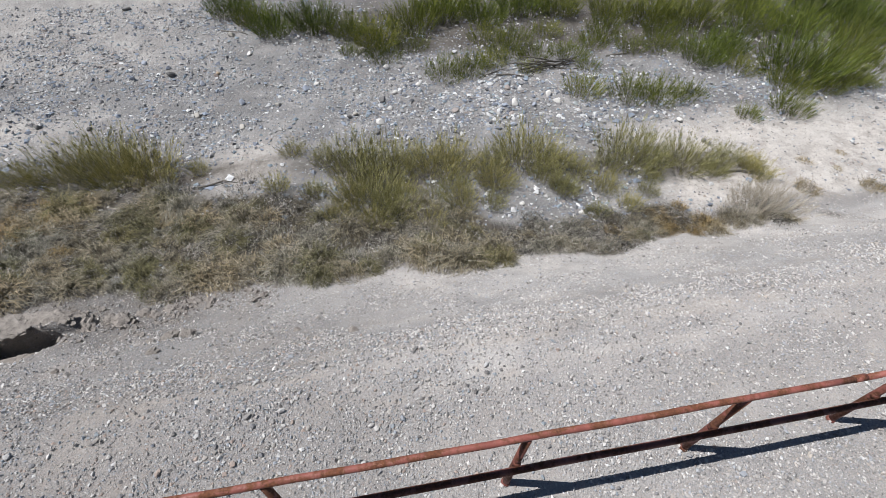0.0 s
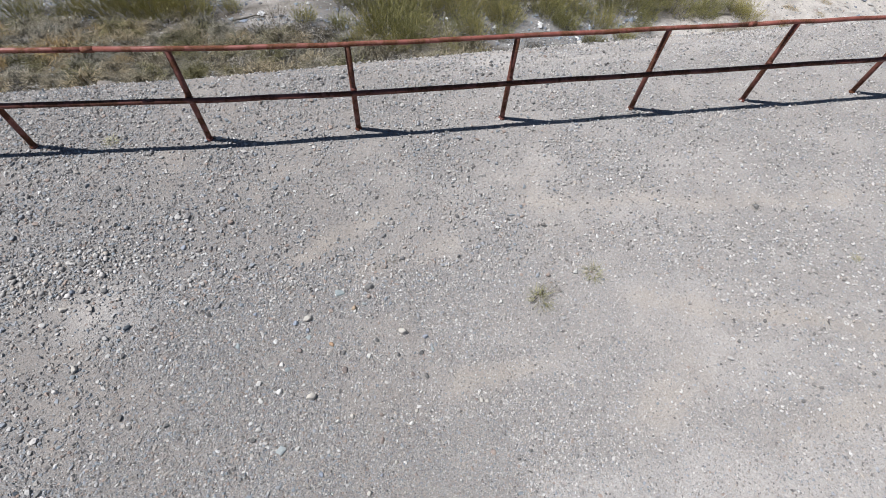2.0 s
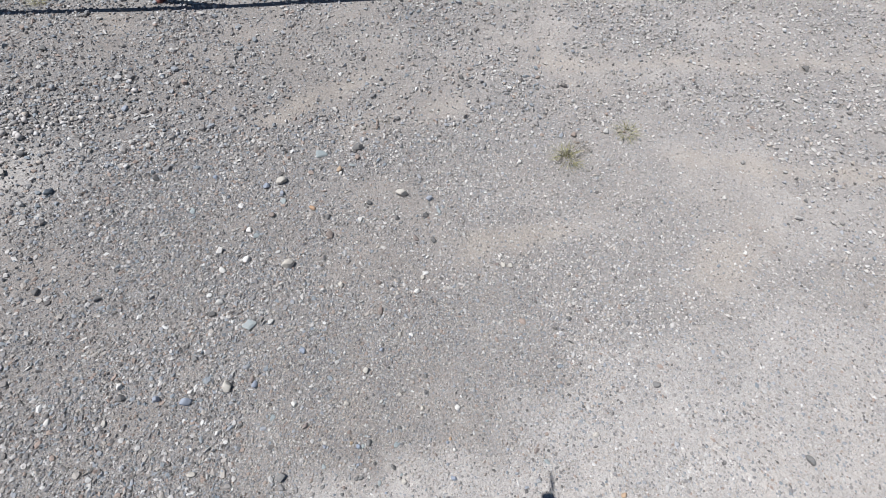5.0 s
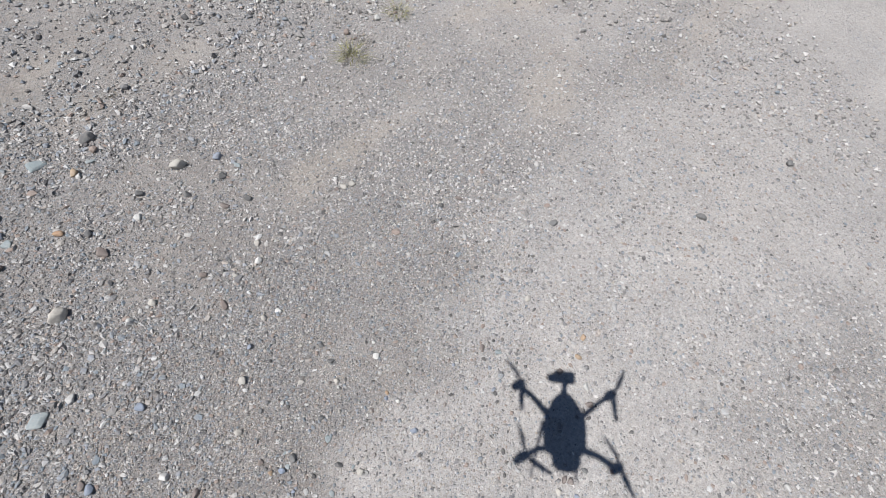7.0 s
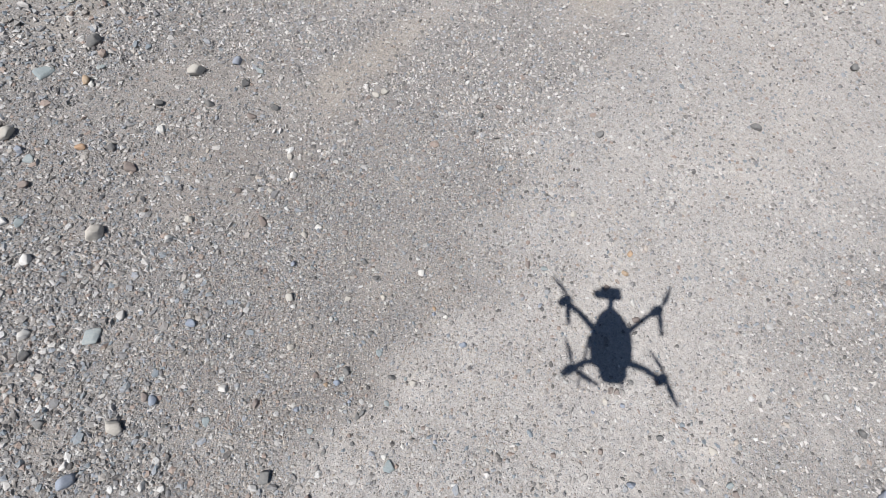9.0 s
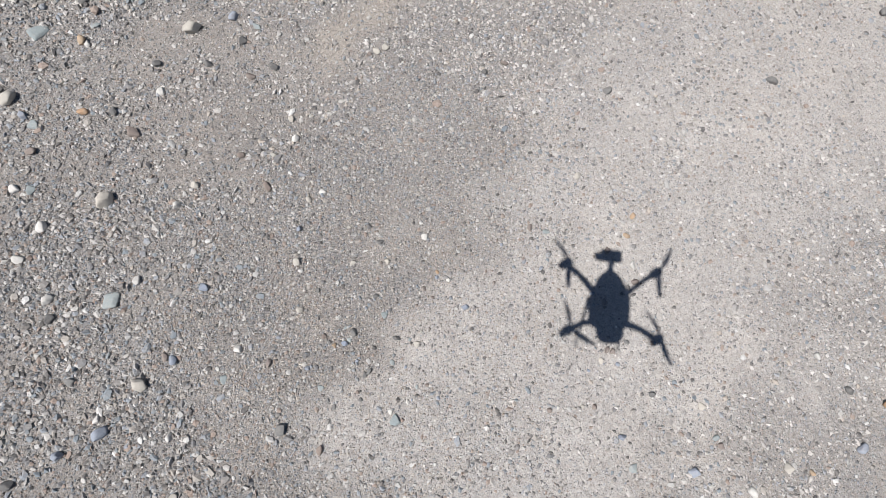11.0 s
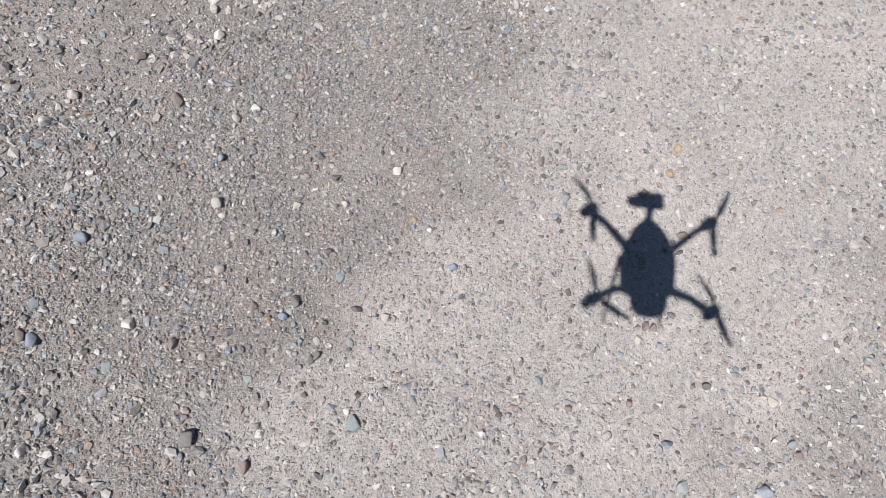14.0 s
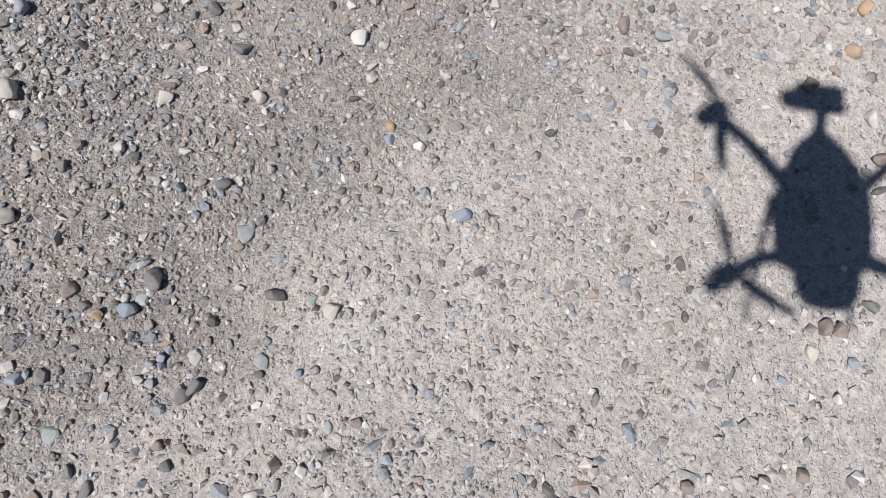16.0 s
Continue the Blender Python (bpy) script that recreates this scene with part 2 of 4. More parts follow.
GROUND = ground_material()
PEBBLES = stones_material("loose_pebbles", 1.02, 0.52)
CHIPS = stones_material("crushed_stone", 1.14, 0.48, CRUSHED)
GRIT = stones_material("soil_grit", 1.05, 0.5, GRITS)
COARSE = stones_material("coarse_stones", 1.16, 0.52)
BEDDED = stones_material("bedded_stones", 1.0, 0.48)
DUSTY = stones_material("dusty_gravel", 1.0, 0.8)
COBBLES = stones_material("river_stones", 1.12, 0.5, RIVERS)
RUST = rust_paint()
# same rusted red colour, multiplied darker for middle rail, weld beads, posts and collars
DARKER_RUST = rust_paint("rusted_red_paint_darker", 0.58)
POST_RUST = rust_paint("rusted_red_paint_dark", 0.68)
STONE_KINDS = {
    "buff": stone_material("buff_stone", (0.52, 0.475, 0.41), (0.44, 0.41, 0.36)),
    "white": stone_material("white_stone", (0.64, 0.61, 0.565), (0.53, 0.51, 0.47)),
    "blue": stone_material("blue_grey_stone", (0.23, 0.26, 0.31), (0.30, 0.32, 0.36)),
    "teal": stone_material("grey_green_stone", (0.25, 0.285, 0.285), (0.33, 0.355, 0.345)),
    "dark": stone_material("dark_grey_stone", (0.13, 0.125, 0.12), (0.20, 0.195, 0.185)),
    "brown": stone_material("brown_stone", (0.27, 0.215, 0.18), (0.22, 0.185, 0.165)),
    "ochre": stone_material("ochre_stone", (0.42, 0.27, 0.165), (0.42, 0.33, 0.23)),
}
GREENER = leaf_material("yellow_green_broom", (0.071, 0.087, 0.018), (0.159, 0.179, 0.035), (0.283, 0.295, 0.080), 1.0)
GREEN = leaf_material("green_broom", (0.051, 0.073, 0.013), (0.122, 0.156, 0.027), (0.244, 0.287, 0.067), 1.0)
OLIVE = leaf_material("olive_shrub", (0.146, 0.138, 0.054), (0.313, 0.289, 0.124), (0.529, 0.488, 0.254), 0.7)
STRAW = leaf_material("dry_straw", (0.023, 0.019, 0.013), (0.080, 0.067, 0.043), (0.27, 0.235, 0.165))
GOLD = leaf_material("golden_straw", (0.15, 0.108, 0.045), (0.28, 0.21, 0.10), (0.42, 0.345, 0.20))
PALE_STRAW = leaf_material("pale_straw", (0.26, 0.22, 0.16), (0.42, 0.37, 0.29), (0.58, 0.53, 0.44))
TWIG = leaf_material("grey_twigs", (0.030, 0.027, 0.022), (0.100, 0.090, 0.075), (0.40, 0.37, 0.325))

# ---------------------------------------------------------------- terrain
rng = np.random.default_rng(7)


def lattice(x, y, cell, seed):
    """Smooth value noise on a square lattice, from -1 to 1."""
    x, y = np.asarray(x) / cell, np.asarray(y) / cell
    i, j = np.floor(x).astype(np.int64), np.floor(y).astype(np.int64)
    u, v = x - i, y - j
    u, v = u * u * (3 - 2 * u), v * v * (3 - 2 * v)

    def h(a, b):
        k = (a * 374761393 + b * 668265263 + seed * 974634777) & 0xFFFFFFFF
        k = ((k ^ (k >> 13)) * 1274126177) & 0xFFFFFFFF
        return ((k ^ (k >> 16)) & 0xFFFF) / 32767.5 - 1

    return (h(i, j) * (1 - u) + h(i + 1, j) * u) * (1 - v) + (h(i, j + 1) * (1 - u) + h(i + 1, j + 1) * u) * v


def step(a, b, v):
    k = np.clip((v - a) / (b - a), 0, 1)
    return k * k * (3 - 2 * k)


PROFILE_Y = (-1e4, 1.95, 2.3, 2.7, 3.1, 3.65, 4.2, 5.0, 5.7, 7.2, 10, 12, 15, 20, 1e4)
PROFILE_Z = (0, 0, -0.12, -0.5, -0.93, -1.45, -1.98, -2.65, -2.98, -3.3, -3.65, -3.95, -4.25, -4.45, -4.45)
HOLLOW = (-5.6, 4.62)


def base_height(x, y):
    x, y = np.asarray(x, float), np.asarray(y, float)
    ye = y + 0.045 * np.clip(1.0 - x, -6, 7) * step(0.5, 2.0, y) * (1 - step(4.2, 6, y)) + 0.05 * lattice(x, y * 0.2, 1.3, 3)
    z = np.interp(ye, PROFILE_Y, PROFILE_Z)
    z = z + np.clip((y - 4.5) / 6, 0, 1) * 0.065 * np.clip(x - 2.0, -7, 11)
    return z


def height(x, y):
    x, y = np.asarray(x, float), np.asarray(y, float)
    z = base_height(x, y)
    slope, low = step(2.2, 3.0, y), step(4.6, 6.2, y)
    z = z + 0.006 * lattice(x, y, 0.6, 1) + 0.003 * lattice(x, y, 0.17, 2)
    z = z + slope * (0.05 * lattice(x, y, 0.9, 4) + 0.02 * lattice(x, y, 0.25, 5))
    z = z + low * (0.09 * lattice(x, y, 2.1, 6) + 0.05 * lattice(x, y, 0.7, 8))
    # faint wheel ruts on the yard, running past the open side
    for off in (-1.25, -2.05):
        d = y - (off - 0.16 * (x - 2.5))
        z = z - 0.010 * np.exp(-(d / 0.12) ** 2) * step(1.2, 2.6, x) * (1 - slope)
    # washed-out hollow under an earth lip at the foot of the bank
    back = HOLLOW[1] + 0.10 * lattice(x, y * 0, 0.61, 7) + 0.035 * lattice(x, y, 0.15, 9)
    d = back - y
    along = step(-7.2, -6.7, x) * (1 - step(-5.05, -4.70, x + 0.12 * lattice(x, y, 0.2, 10)))
    lip = step(-0.05, 0.03, -d) * np.exp(-((np.maximum(-d, 0)) / 0.42) ** 2) * (0.36 + 0.10 * lattice(x, y, 0.3, 27) + 0.04 * lattice(x, y, 0.1, 28))
    notch = step(-0.03, 0.05, d) * (1 - step(0.15, 0.75, d)) * 0.34
    z = z + along * (lip - notch)
    return z


# where wheels have pressed sandy bands free of gravel: two ends, half width, strength
TRACKS = ((-0.45, -2.20, 0.85, -2.12, 0.11, 0.8), (0.95, -2.90, 2.10, -2.15, 0.17, 0.75), (1.35, -1.55, 4.40, -2.40, 0.10, 0.8), (-1.75, -0.88, -0.30, -0.18, 0.11, 0.7),
          (0.6, -0.42, 5.0, -0.80, 0.10, 0.75), (-1.2, -1.02, 0.3, -0.78, 0.16, 0.55), (2.2, -3.0, 5.2, -2.75, 0.14, 0.6), (-3.0, 2.10, 6.5, 2.32, 0.06, 0.6), (-2.0, 2.48, 8.0, 2.2, 0.06, 0.6), (-1.0, 1.75, 8.0, 2.06, 0.05, 0.5), (0.0, 3.2, 8.0, 3.0, 0.07, 0.5))


def track_mask(x, y):
    """Bare sandy bands left by wheels."""
    x, y = np.asarray(x, float), np.asarray(y, float)
    out = np.zeros_like(x + y)
    for x0, y0, x1, y1, half, much in TRACKS:
        long = math.hypot(x1 - x0, y1 - y0)
        ux, uy = (x1 - x0) / long, (y1 - y0) / long
        s, d = (x - x0) * ux + (y - y0) * uy, (y - y0) * ux - (x - x0) * uy
        d = d + 0.07 * lattice(x, y, 0.45, 86) + 0.03 * lattice(x, y, 0.13, 87)
        out = np.maximum(out, much * np.exp(-(d / half) ** 4) * step(0, 0.35, s) * (1 - step(long - 0.35, long, s)) * np.clip(0.8 + 0.6 * lattice(x, y, 0.2, 88), 0.1, 1))
    return np.clip(out, 0, 1)


def packed_mask(x, y):
    """Hard, pale, trodden ground, more of it towards the open end of the yard."""
    w = 0.16 * lattice(x, y, 0.55, 11) + 0.10 * lattice(x, y, 0.19, 12) + 0.06 * lattice(x, y, 0.07, 18)
    edge = np.interp(x, (-1.0, -0.4, 0.1, 1.2), (-3.27, -3.20, -2.98, -2.72))
    soft = 0.26 + 0.14 * np.clip(x, 0, 2)
    m = step(-1, 1, (edge - y + 1.6 * w) / soft) * step(-0.15, 0.4, x + 1.48 + 1.3 * w - 0.2 * (y + 3.3))
    m = m * (1 - 0.15 * step(0.7, 2.0, x))
    m = m * step(-8.5, -5.2, y + 0.8 * lattice(x, y, 0.9, 77))
    m = m * (1 - 0.9 * np.exp(-((x + 0.97 + w) / 0.36) ** 4 - ((y + 3.04 + w) / 0.25) ** 4))
    m = m * (1 - 0.55 * step(0.0, 0.6, (-4.2 - 0.1 * x) - y + 2.0 * w))
    open_end = step(-2.3, 2.4, x + 0.4 * lattice(x, y, 1.1, 14) + 0.4 * lattice(x, y, 0.3, 17)) * (0.50 + 0.13 * lattice(x * 0.16, y + 0.16 * x, 0.2, 15) + 0.10 * lattice(x, y, 0.12, 26))
    bare = np.exp(-(((x + 3.0) / 0.42) ** 2 + ((y + 1.12) / 0.30) ** 2) ** 2) * 0.55
    crest = np.interp(x, (-9, -2.2, -0.3, 2.2, 3.8, 6, 12), (3.1, 2.75, 2.6, 2.12, 2.06, 2.24, 2.6)) + 0.06 * lattice(x, y, 0.5, 25)
    lane = y - 0.14 * (x - 2)
    slope = step(1.3, 2.0, y) * (1 - step(5.6, 6.2, y)) * (0.10 + 0.72 * step(-2.2, 1.4, x + 0.8 * lattice(x, y, 0.9, 29))) * (0.86 + 0.42 * lattice(x * 0.22, lane, 0.21, 30) + 0.2 * lattice(x, y, 0.16, 75))
    rim = np.exp(-((y - crest) / 0.16) ** 2) * 0.45 * np.clip(0.6 + 0.8 * lattice(x, y, 0.23, 84), 0, 1)
    return np.clip(np.maximum.reduce([slope, rim, m * 0.86, open_end * (1 - step(1.9, 2.6, y)), bare]), 0, 1)


def loose_mask(x, y):
    """How thickly gravel lies."""
    left = 1 - 0.38 * step(-1.6, 3.2, x + 0.9 * lattice(x, y, 1.0, 36))
    patch = np.clip(0.68 + 0.42 * lattice(x, y, 0.55, 31) + 0.30 * lattice(x, y, 0.17, 32), 0.15, 1)
    bank = 1 - 0.1 * step(2.9, 3.6, y)
    least = 0.35 + 0.35 * step(-2.6, -0.6, y + 0.12 * x)
    least = least * np.clip((y + 3.4) / 0.8, 0, 1)
    return np.clip(np.maximum(left * patch * bank * (1 - (0.66 - 0.26 * step(-0.2, 1.2, y)) * packed_mask(x, y)), least * patch), 0, 1) * (1 - 0.8 * track_mask(x, y))


def sand_mask(x, y):
    right = step(5.5, 8.5, x + 0.8 * lattice(x, y, 1.2, 21)) * step(5.9, 6.6, y) * (1 - step(8.6, 10.6, y + 0.5 * lattice(x, y, 0.9, 22)))
    pool = np.exp(-(((x + 2.9) / 1.2) ** 2 + ((y - 10.2) / 1.6) ** 2)) * 0.9
    left = np.exp(-(((x + 9.5) / 2.6) ** 2 + ((y - 13.2) / 1.3) ** 2)) * 0.6
    foot = np.exp(-(((y - 4.7) / 0.8) ** 2)) * (0.35 + 0.3 * lattice(x, y, 0.8, 24)) * step(-3.5, 0, x)
    far_left = step(3, 8, -x) * step(15.5, 18, y) * 0.35
    return np.clip(np.maximum.reduce([right, pool, left, foot, far_left]) + 0.15 * lattice(x, y, 0.5, 23) * step(4, 6, y), 0, 1)


def litter_mask(x, y):
    """Dead leaves and stalks under the grass and the shrubs."""
    near = 5.6 - 0.07 * np.minimum(x, 3)
    far = np.interp(x, (-5, -3.6, -1.4, 2.0, 3.2, 7.0, 7.6), (10.3, 9.3, 8.5, 7.6, 6.5, 6.3, 5.6))
    grass = step(-0.1, 0.5, y - near + 0.3 * lattice(x, y, 0.5, 71)) * step(-0.1, 0.6, far - y + 0.4 * lattice(x, y, 0.5, 72))
    row = np.interp(x, (-9, -5, -1, 0.6, 4.6, 9.6), (10.5, 10.3, 9.9, 9.0, 8.6, 7.8))
    bushes = np.exp(-((y - row) / 0.55) ** 2) * step(-10, -9, x) * (1 - step(8.6, 9.8, x)) * (0.75 + 0.5 * lattice(x, y, 0.5, 73))
    thicket = step(0.0, 1.5, y - np.interp(x, (-6, -3, 1, 5, 9, 14, 20), (21, 19, 16, 14.8, 14.6, 11.4, 13)) + 0.7 * lattice(x, y, 0.8, 74)) * (1 - step(20, 23, y)) * step(-6, -4, x) * 0.8
    foot = step(3.4, 5.0, y) * (1 - step(6.0, 6.4, y)) * (1 - step(-3.6, -1.4, x + 0.5 * lattice(x, y, 0.5, 76))) * 0.5
    return np.clip(np.maximum.reduce([grass * 0.9, bushes, thicket, foot]), 0, 1)


def spread(*runs):
    out = []
    for a, b, d in runs:
        out.append(np.arange(a, b - 1e-6, d))
    return np.concatenate(out + [np.array([runs[-1][1]])])


def mesh_from(name, verts, faces, smooth=True):
    """A mesh from arrays; every face has as many corners as the array has columns."""
    me = bpy.data.meshes.new(name)
    k = faces.shape[1]
    me.vertices.add(len(verts))
    me.vertices.foreach_set("co", np.ascontiguousarray(verts, np.float32).ravel())
    me.loops.add(faces.size)
    me.loops.foreach_set("vertex_index", np.ascontiguousarray(faces, np.int32).ravel())
    me.polygons.add(len(faces))
    me.polygons.foreach_set("loop_start", np.arange(0, faces.size, k, dtype=np.int32))
    me.polygons.foreach_set("use_smooth", np.full(len(faces), smooth))
    me.update(calc_edges=True)
    return me


def build_ground():
    xs = spread((-420, -60, 30), (-60, -20, 4), (-20, -9, 0.4), (-9, -6.9, 0.12), (-6.9, -4.5, 0.05), (-4.5, -2.3, 0.11), (-2.3, 2.3, 0.05), (2.3, 12, 0.12), (12, 26, 0.4), (26, 62, 4), (62, 422, 30))
    ys = spread((-420, -60, 30), (-60, -8, 4), (-8, -5.3, 0.3), (-5.3, -1.8, 0.05), (-1.8, 4.2, 0.10), (4.2, 5.0, 0.03), (5.0, 8, 0.10), (8, 26, 0.3), (26, 62, 4), (62, 422, 30))
    gx, gy = np.meshgrid(xs, ys)
    x, y = gx.ravel(), gy.ravel()
    verts = np.column_stack([x, y, height(x, y)])
    nx = len(xs)
    i = (np.arange(len(ys) - 1)[:, None] * nx + np.arange(nx - 1)[None, :]).ravel()
    me = mesh_from("ground", verts, np.column_stack([i, i + 1, i + nx + 1, i + nx]))
    for key, values in (("packed", packed_mask(x, y)), ("loose", loose_mask(x, y)), ("sand", sand_mask(x, y)), ("river", step(5.2, 7.0, y)), ("litter", litter_mask(x, y)), ("track", track_mask(x, y))):
        a = me.attributes.new(key, "FLOAT", "POINT")
        a.data.foreach_set("value", np.ascontiguousarray(values, np.float32))
    me.materials.append(GROUND)
    return tagged(new("ground", me), "dusty grey gravel yard falling to a stony riverbed", "ground", kind="structure")


build_ground()


# ---------------------------------------------------------------- helpers for things
def part(name, bm, material, parent=None, label="", smooth=True):
    me = bpy.data.meshes.new(name)
    bm.to_mesh(me)
    bm.free()
    for p in me.polygons:
        p.use_smooth = smooth
    me.materials.append(material)
    ob = new(name, me)
    ob.parent = parent
    return tagged(ob, label) if label else ob


def tube(bm, points, radius, sides=12, caps=True, flat=1.0):
    """A tube along points; radius is one number or one for each point."""
    points = [Vector(p) for p in points]
    radii = radius if isinstance(radius, (list, tuple)) else [radius] * len(points)
    rings = []
    for k, (p, r) in enumerate(zip(points, radii)):
        d = (points[min(k + 1, len(points) - 1)] - points[max(k - 1, 0)]).normalized()
        side = d.cross(Vector((0, 0, 1)))
        side = side.normalized() if side.length > 1e-4 else Vector((1, 0, 0))
        up = side.cross(d).normalized()
        rings.append([bm.verts.new(p + (side * math.cos(a) + up * math.sin(a) * flat) * r) for a in (2 * math.pi * s / sides for s in range(sides))])
    for a, b in zip(rings, rings[1:]):
        for s in range(sides):
            bm.faces.new((a[s], a[(s + 1) % sides], b[(s + 1) % sides], b[s]))
    if caps:
        bm.faces.new(rings[0][::-1])
        bm.faces.new(rings[-1])
    bmesh.ops.recalc_face_normals(bm, faces=bm.faces)
    return bm


def ico(level):
    bm = bmesh.new()
    bmesh.ops.create_icosphere(bm, subdivisions=level, radius=1)
    v = np.array([p.co[:] for p in bm.verts])
    f = np.array([[p.index for p in q.verts] for q in bm.faces])
    bm.free()
    return v, f


def chip():
    bm = bmesh.new()
    bmesh.ops.create_cube(bm, size=1.3)
    bmesh.ops.triangulate(bm, faces=bm.faces[:])
    v = np.array([p.co[:] for p in bm.verts])
    f = np.array([[p.index for p in q.verts] for q in bm.faces])
    bm.free()
    return v, f


def splinter():
    v = np.array([(1, 0, 0), (-1, 0, 0), (0, 1, 0), (0, -1, 0), (0, 0, 1), (0, 0, -1)], float) * 1.15
    return v, np.array([(0, 2, 4), (2, 1, 4), (1, 3, 4), (3, 0, 4), (2, 0, 5), (1, 2, 5), (3, 1, 5), (0, 3, 5)])


SHAPES = (chip(), ico(1), ico(2), splinter(), ico(3))


def rocks(count, level, seed):
    """Some differing stone shapes, as arrays of corners."""
    r = np.random.default_rng(seed)
    v, f = SHAPES[level]
    shapes = []
    for _ in range(count):
        s = v.copy()
        for _ in range(16 if level == 4 else 10):
            d = r.normal(size=3)
            d /= np.linalg.norm(d)
            cut = r.uniform(0.48, 0.85) if level == 4 else r.uniform(0.55, 0.92)
            over = np.maximum(s @ d - cut, 0)
            s -= over[:, None] * d * 0.92
        s += r.normal(size=s.shape) * (0.16, 0.07, 0.02, 0.13, 0.014)[level]
        shapes.append(s)
    return np.array(shapes), f


def scatter(name, x, y, size, sink, flat, level, material, label, category, seed=1, smooth=True):
    """One mesh of many loose stones that lie on the ground."""
    r = np.random.default_rng(seed)
    shapes, f = rocks(24, level, seed)
    n = len(x)
    s = shapes[r.integers(0, len(shapes), n)]
    dims = np.column_stack([size * r.uniform(0.8, 1.3, n), size * r.uniform(0.6, 1.0, n), size * r.uniform(0.6, 1.0, n) * flat])
    s = s * dims[:, None, :]
    tilt, turn = r.normal(0, 0.25, n), r.uniform(0, 2 * np.pi, n)
    c, q = np.cos(tilt)[:, None], np.sin(tilt)[:, None]
    yy, zz = s[:, :, 1] * c - s[:, :, 2] * q, s[:, :, 1] * q + s[:, :, 2] * c
    c, q = np.cos(turn)[:, None], np.sin(turn)[:, None]
    xx, yy = s[:, :, 0] * c - yy * q, s[:, :, 0] * q + yy * c
    base = height(x, y) + dims[:, 2] * (1 - 2 * sink)
    verts = np.stack([xx + x[:, None], yy + y[:, None], zz + base[:, None]], -1).reshape(-1, 3)
    faces = (f[None] + (np.arange(n) * s.shape[1])[:, None, None]).reshape(-1, 3)
    me = mesh_from(name, verts, faces, smooth)
    me.materials.append(material)
    return tagged(new(name, me), label, category, kind="stuff")


# ---------------------------------------------------------------- loose gravel
def field(x0, x1, y0, y1, per_m2, keep, seed):
    r = np.random.default_rng(seed)
    n = int((x1 - x0) * (y1 - y0) * per_m2)
    x, y = r.uniform(x0, x1, n), r.uniform(y0, y1, n)
    k = r.uniform(0, 1, n) < keep(x, y)
    return x[k], y[k], r


def sizes(r, n, low, high, power=2.6):
    return low * (1 - r.uniform(0, 1, n) * (1 - (low / high) ** power)) ** (-1 / power)


def yard_stretch(x, y):
    """The stretch of the yard beside the fence that is worth strewing."""
    return ((x > -3.9 - 0.38 * (y + 3.2)) & (x < 3.4 + 0.95 * (y + 3.8))).astype(float)


def bed_stretch(x, y):
    return ((x > -10.5 - 0.42 * (y - 12)) & (x < 16.5 + 0.85 * (y - 10))).astype(float)


def drift_mask(x, y):
    """Long uneven drifts of small gravel on the trodden ground, drawn out along the wheel tracks."""
    along, across = x * 0.80 + y * 0.60, y * 0.80 - x * 0.60
    wide = lattice(along * 0.45, across, 0.34, 81) + 0.7 * lattice(along * 0.6, across, 0.13, 82) + 0.5 * lattice(x, y, 0.06, 83)
    return np.clip(0.42 + 0.62 * wide, 0.04, 1)


def near_foot(x, y):
    """The trodden stretch where most stones have been kicked away."""
    return np.exp(-((x + 0.75) / 0.75) ** 4 - ((y + 3.3) / 0.62) ** 4)


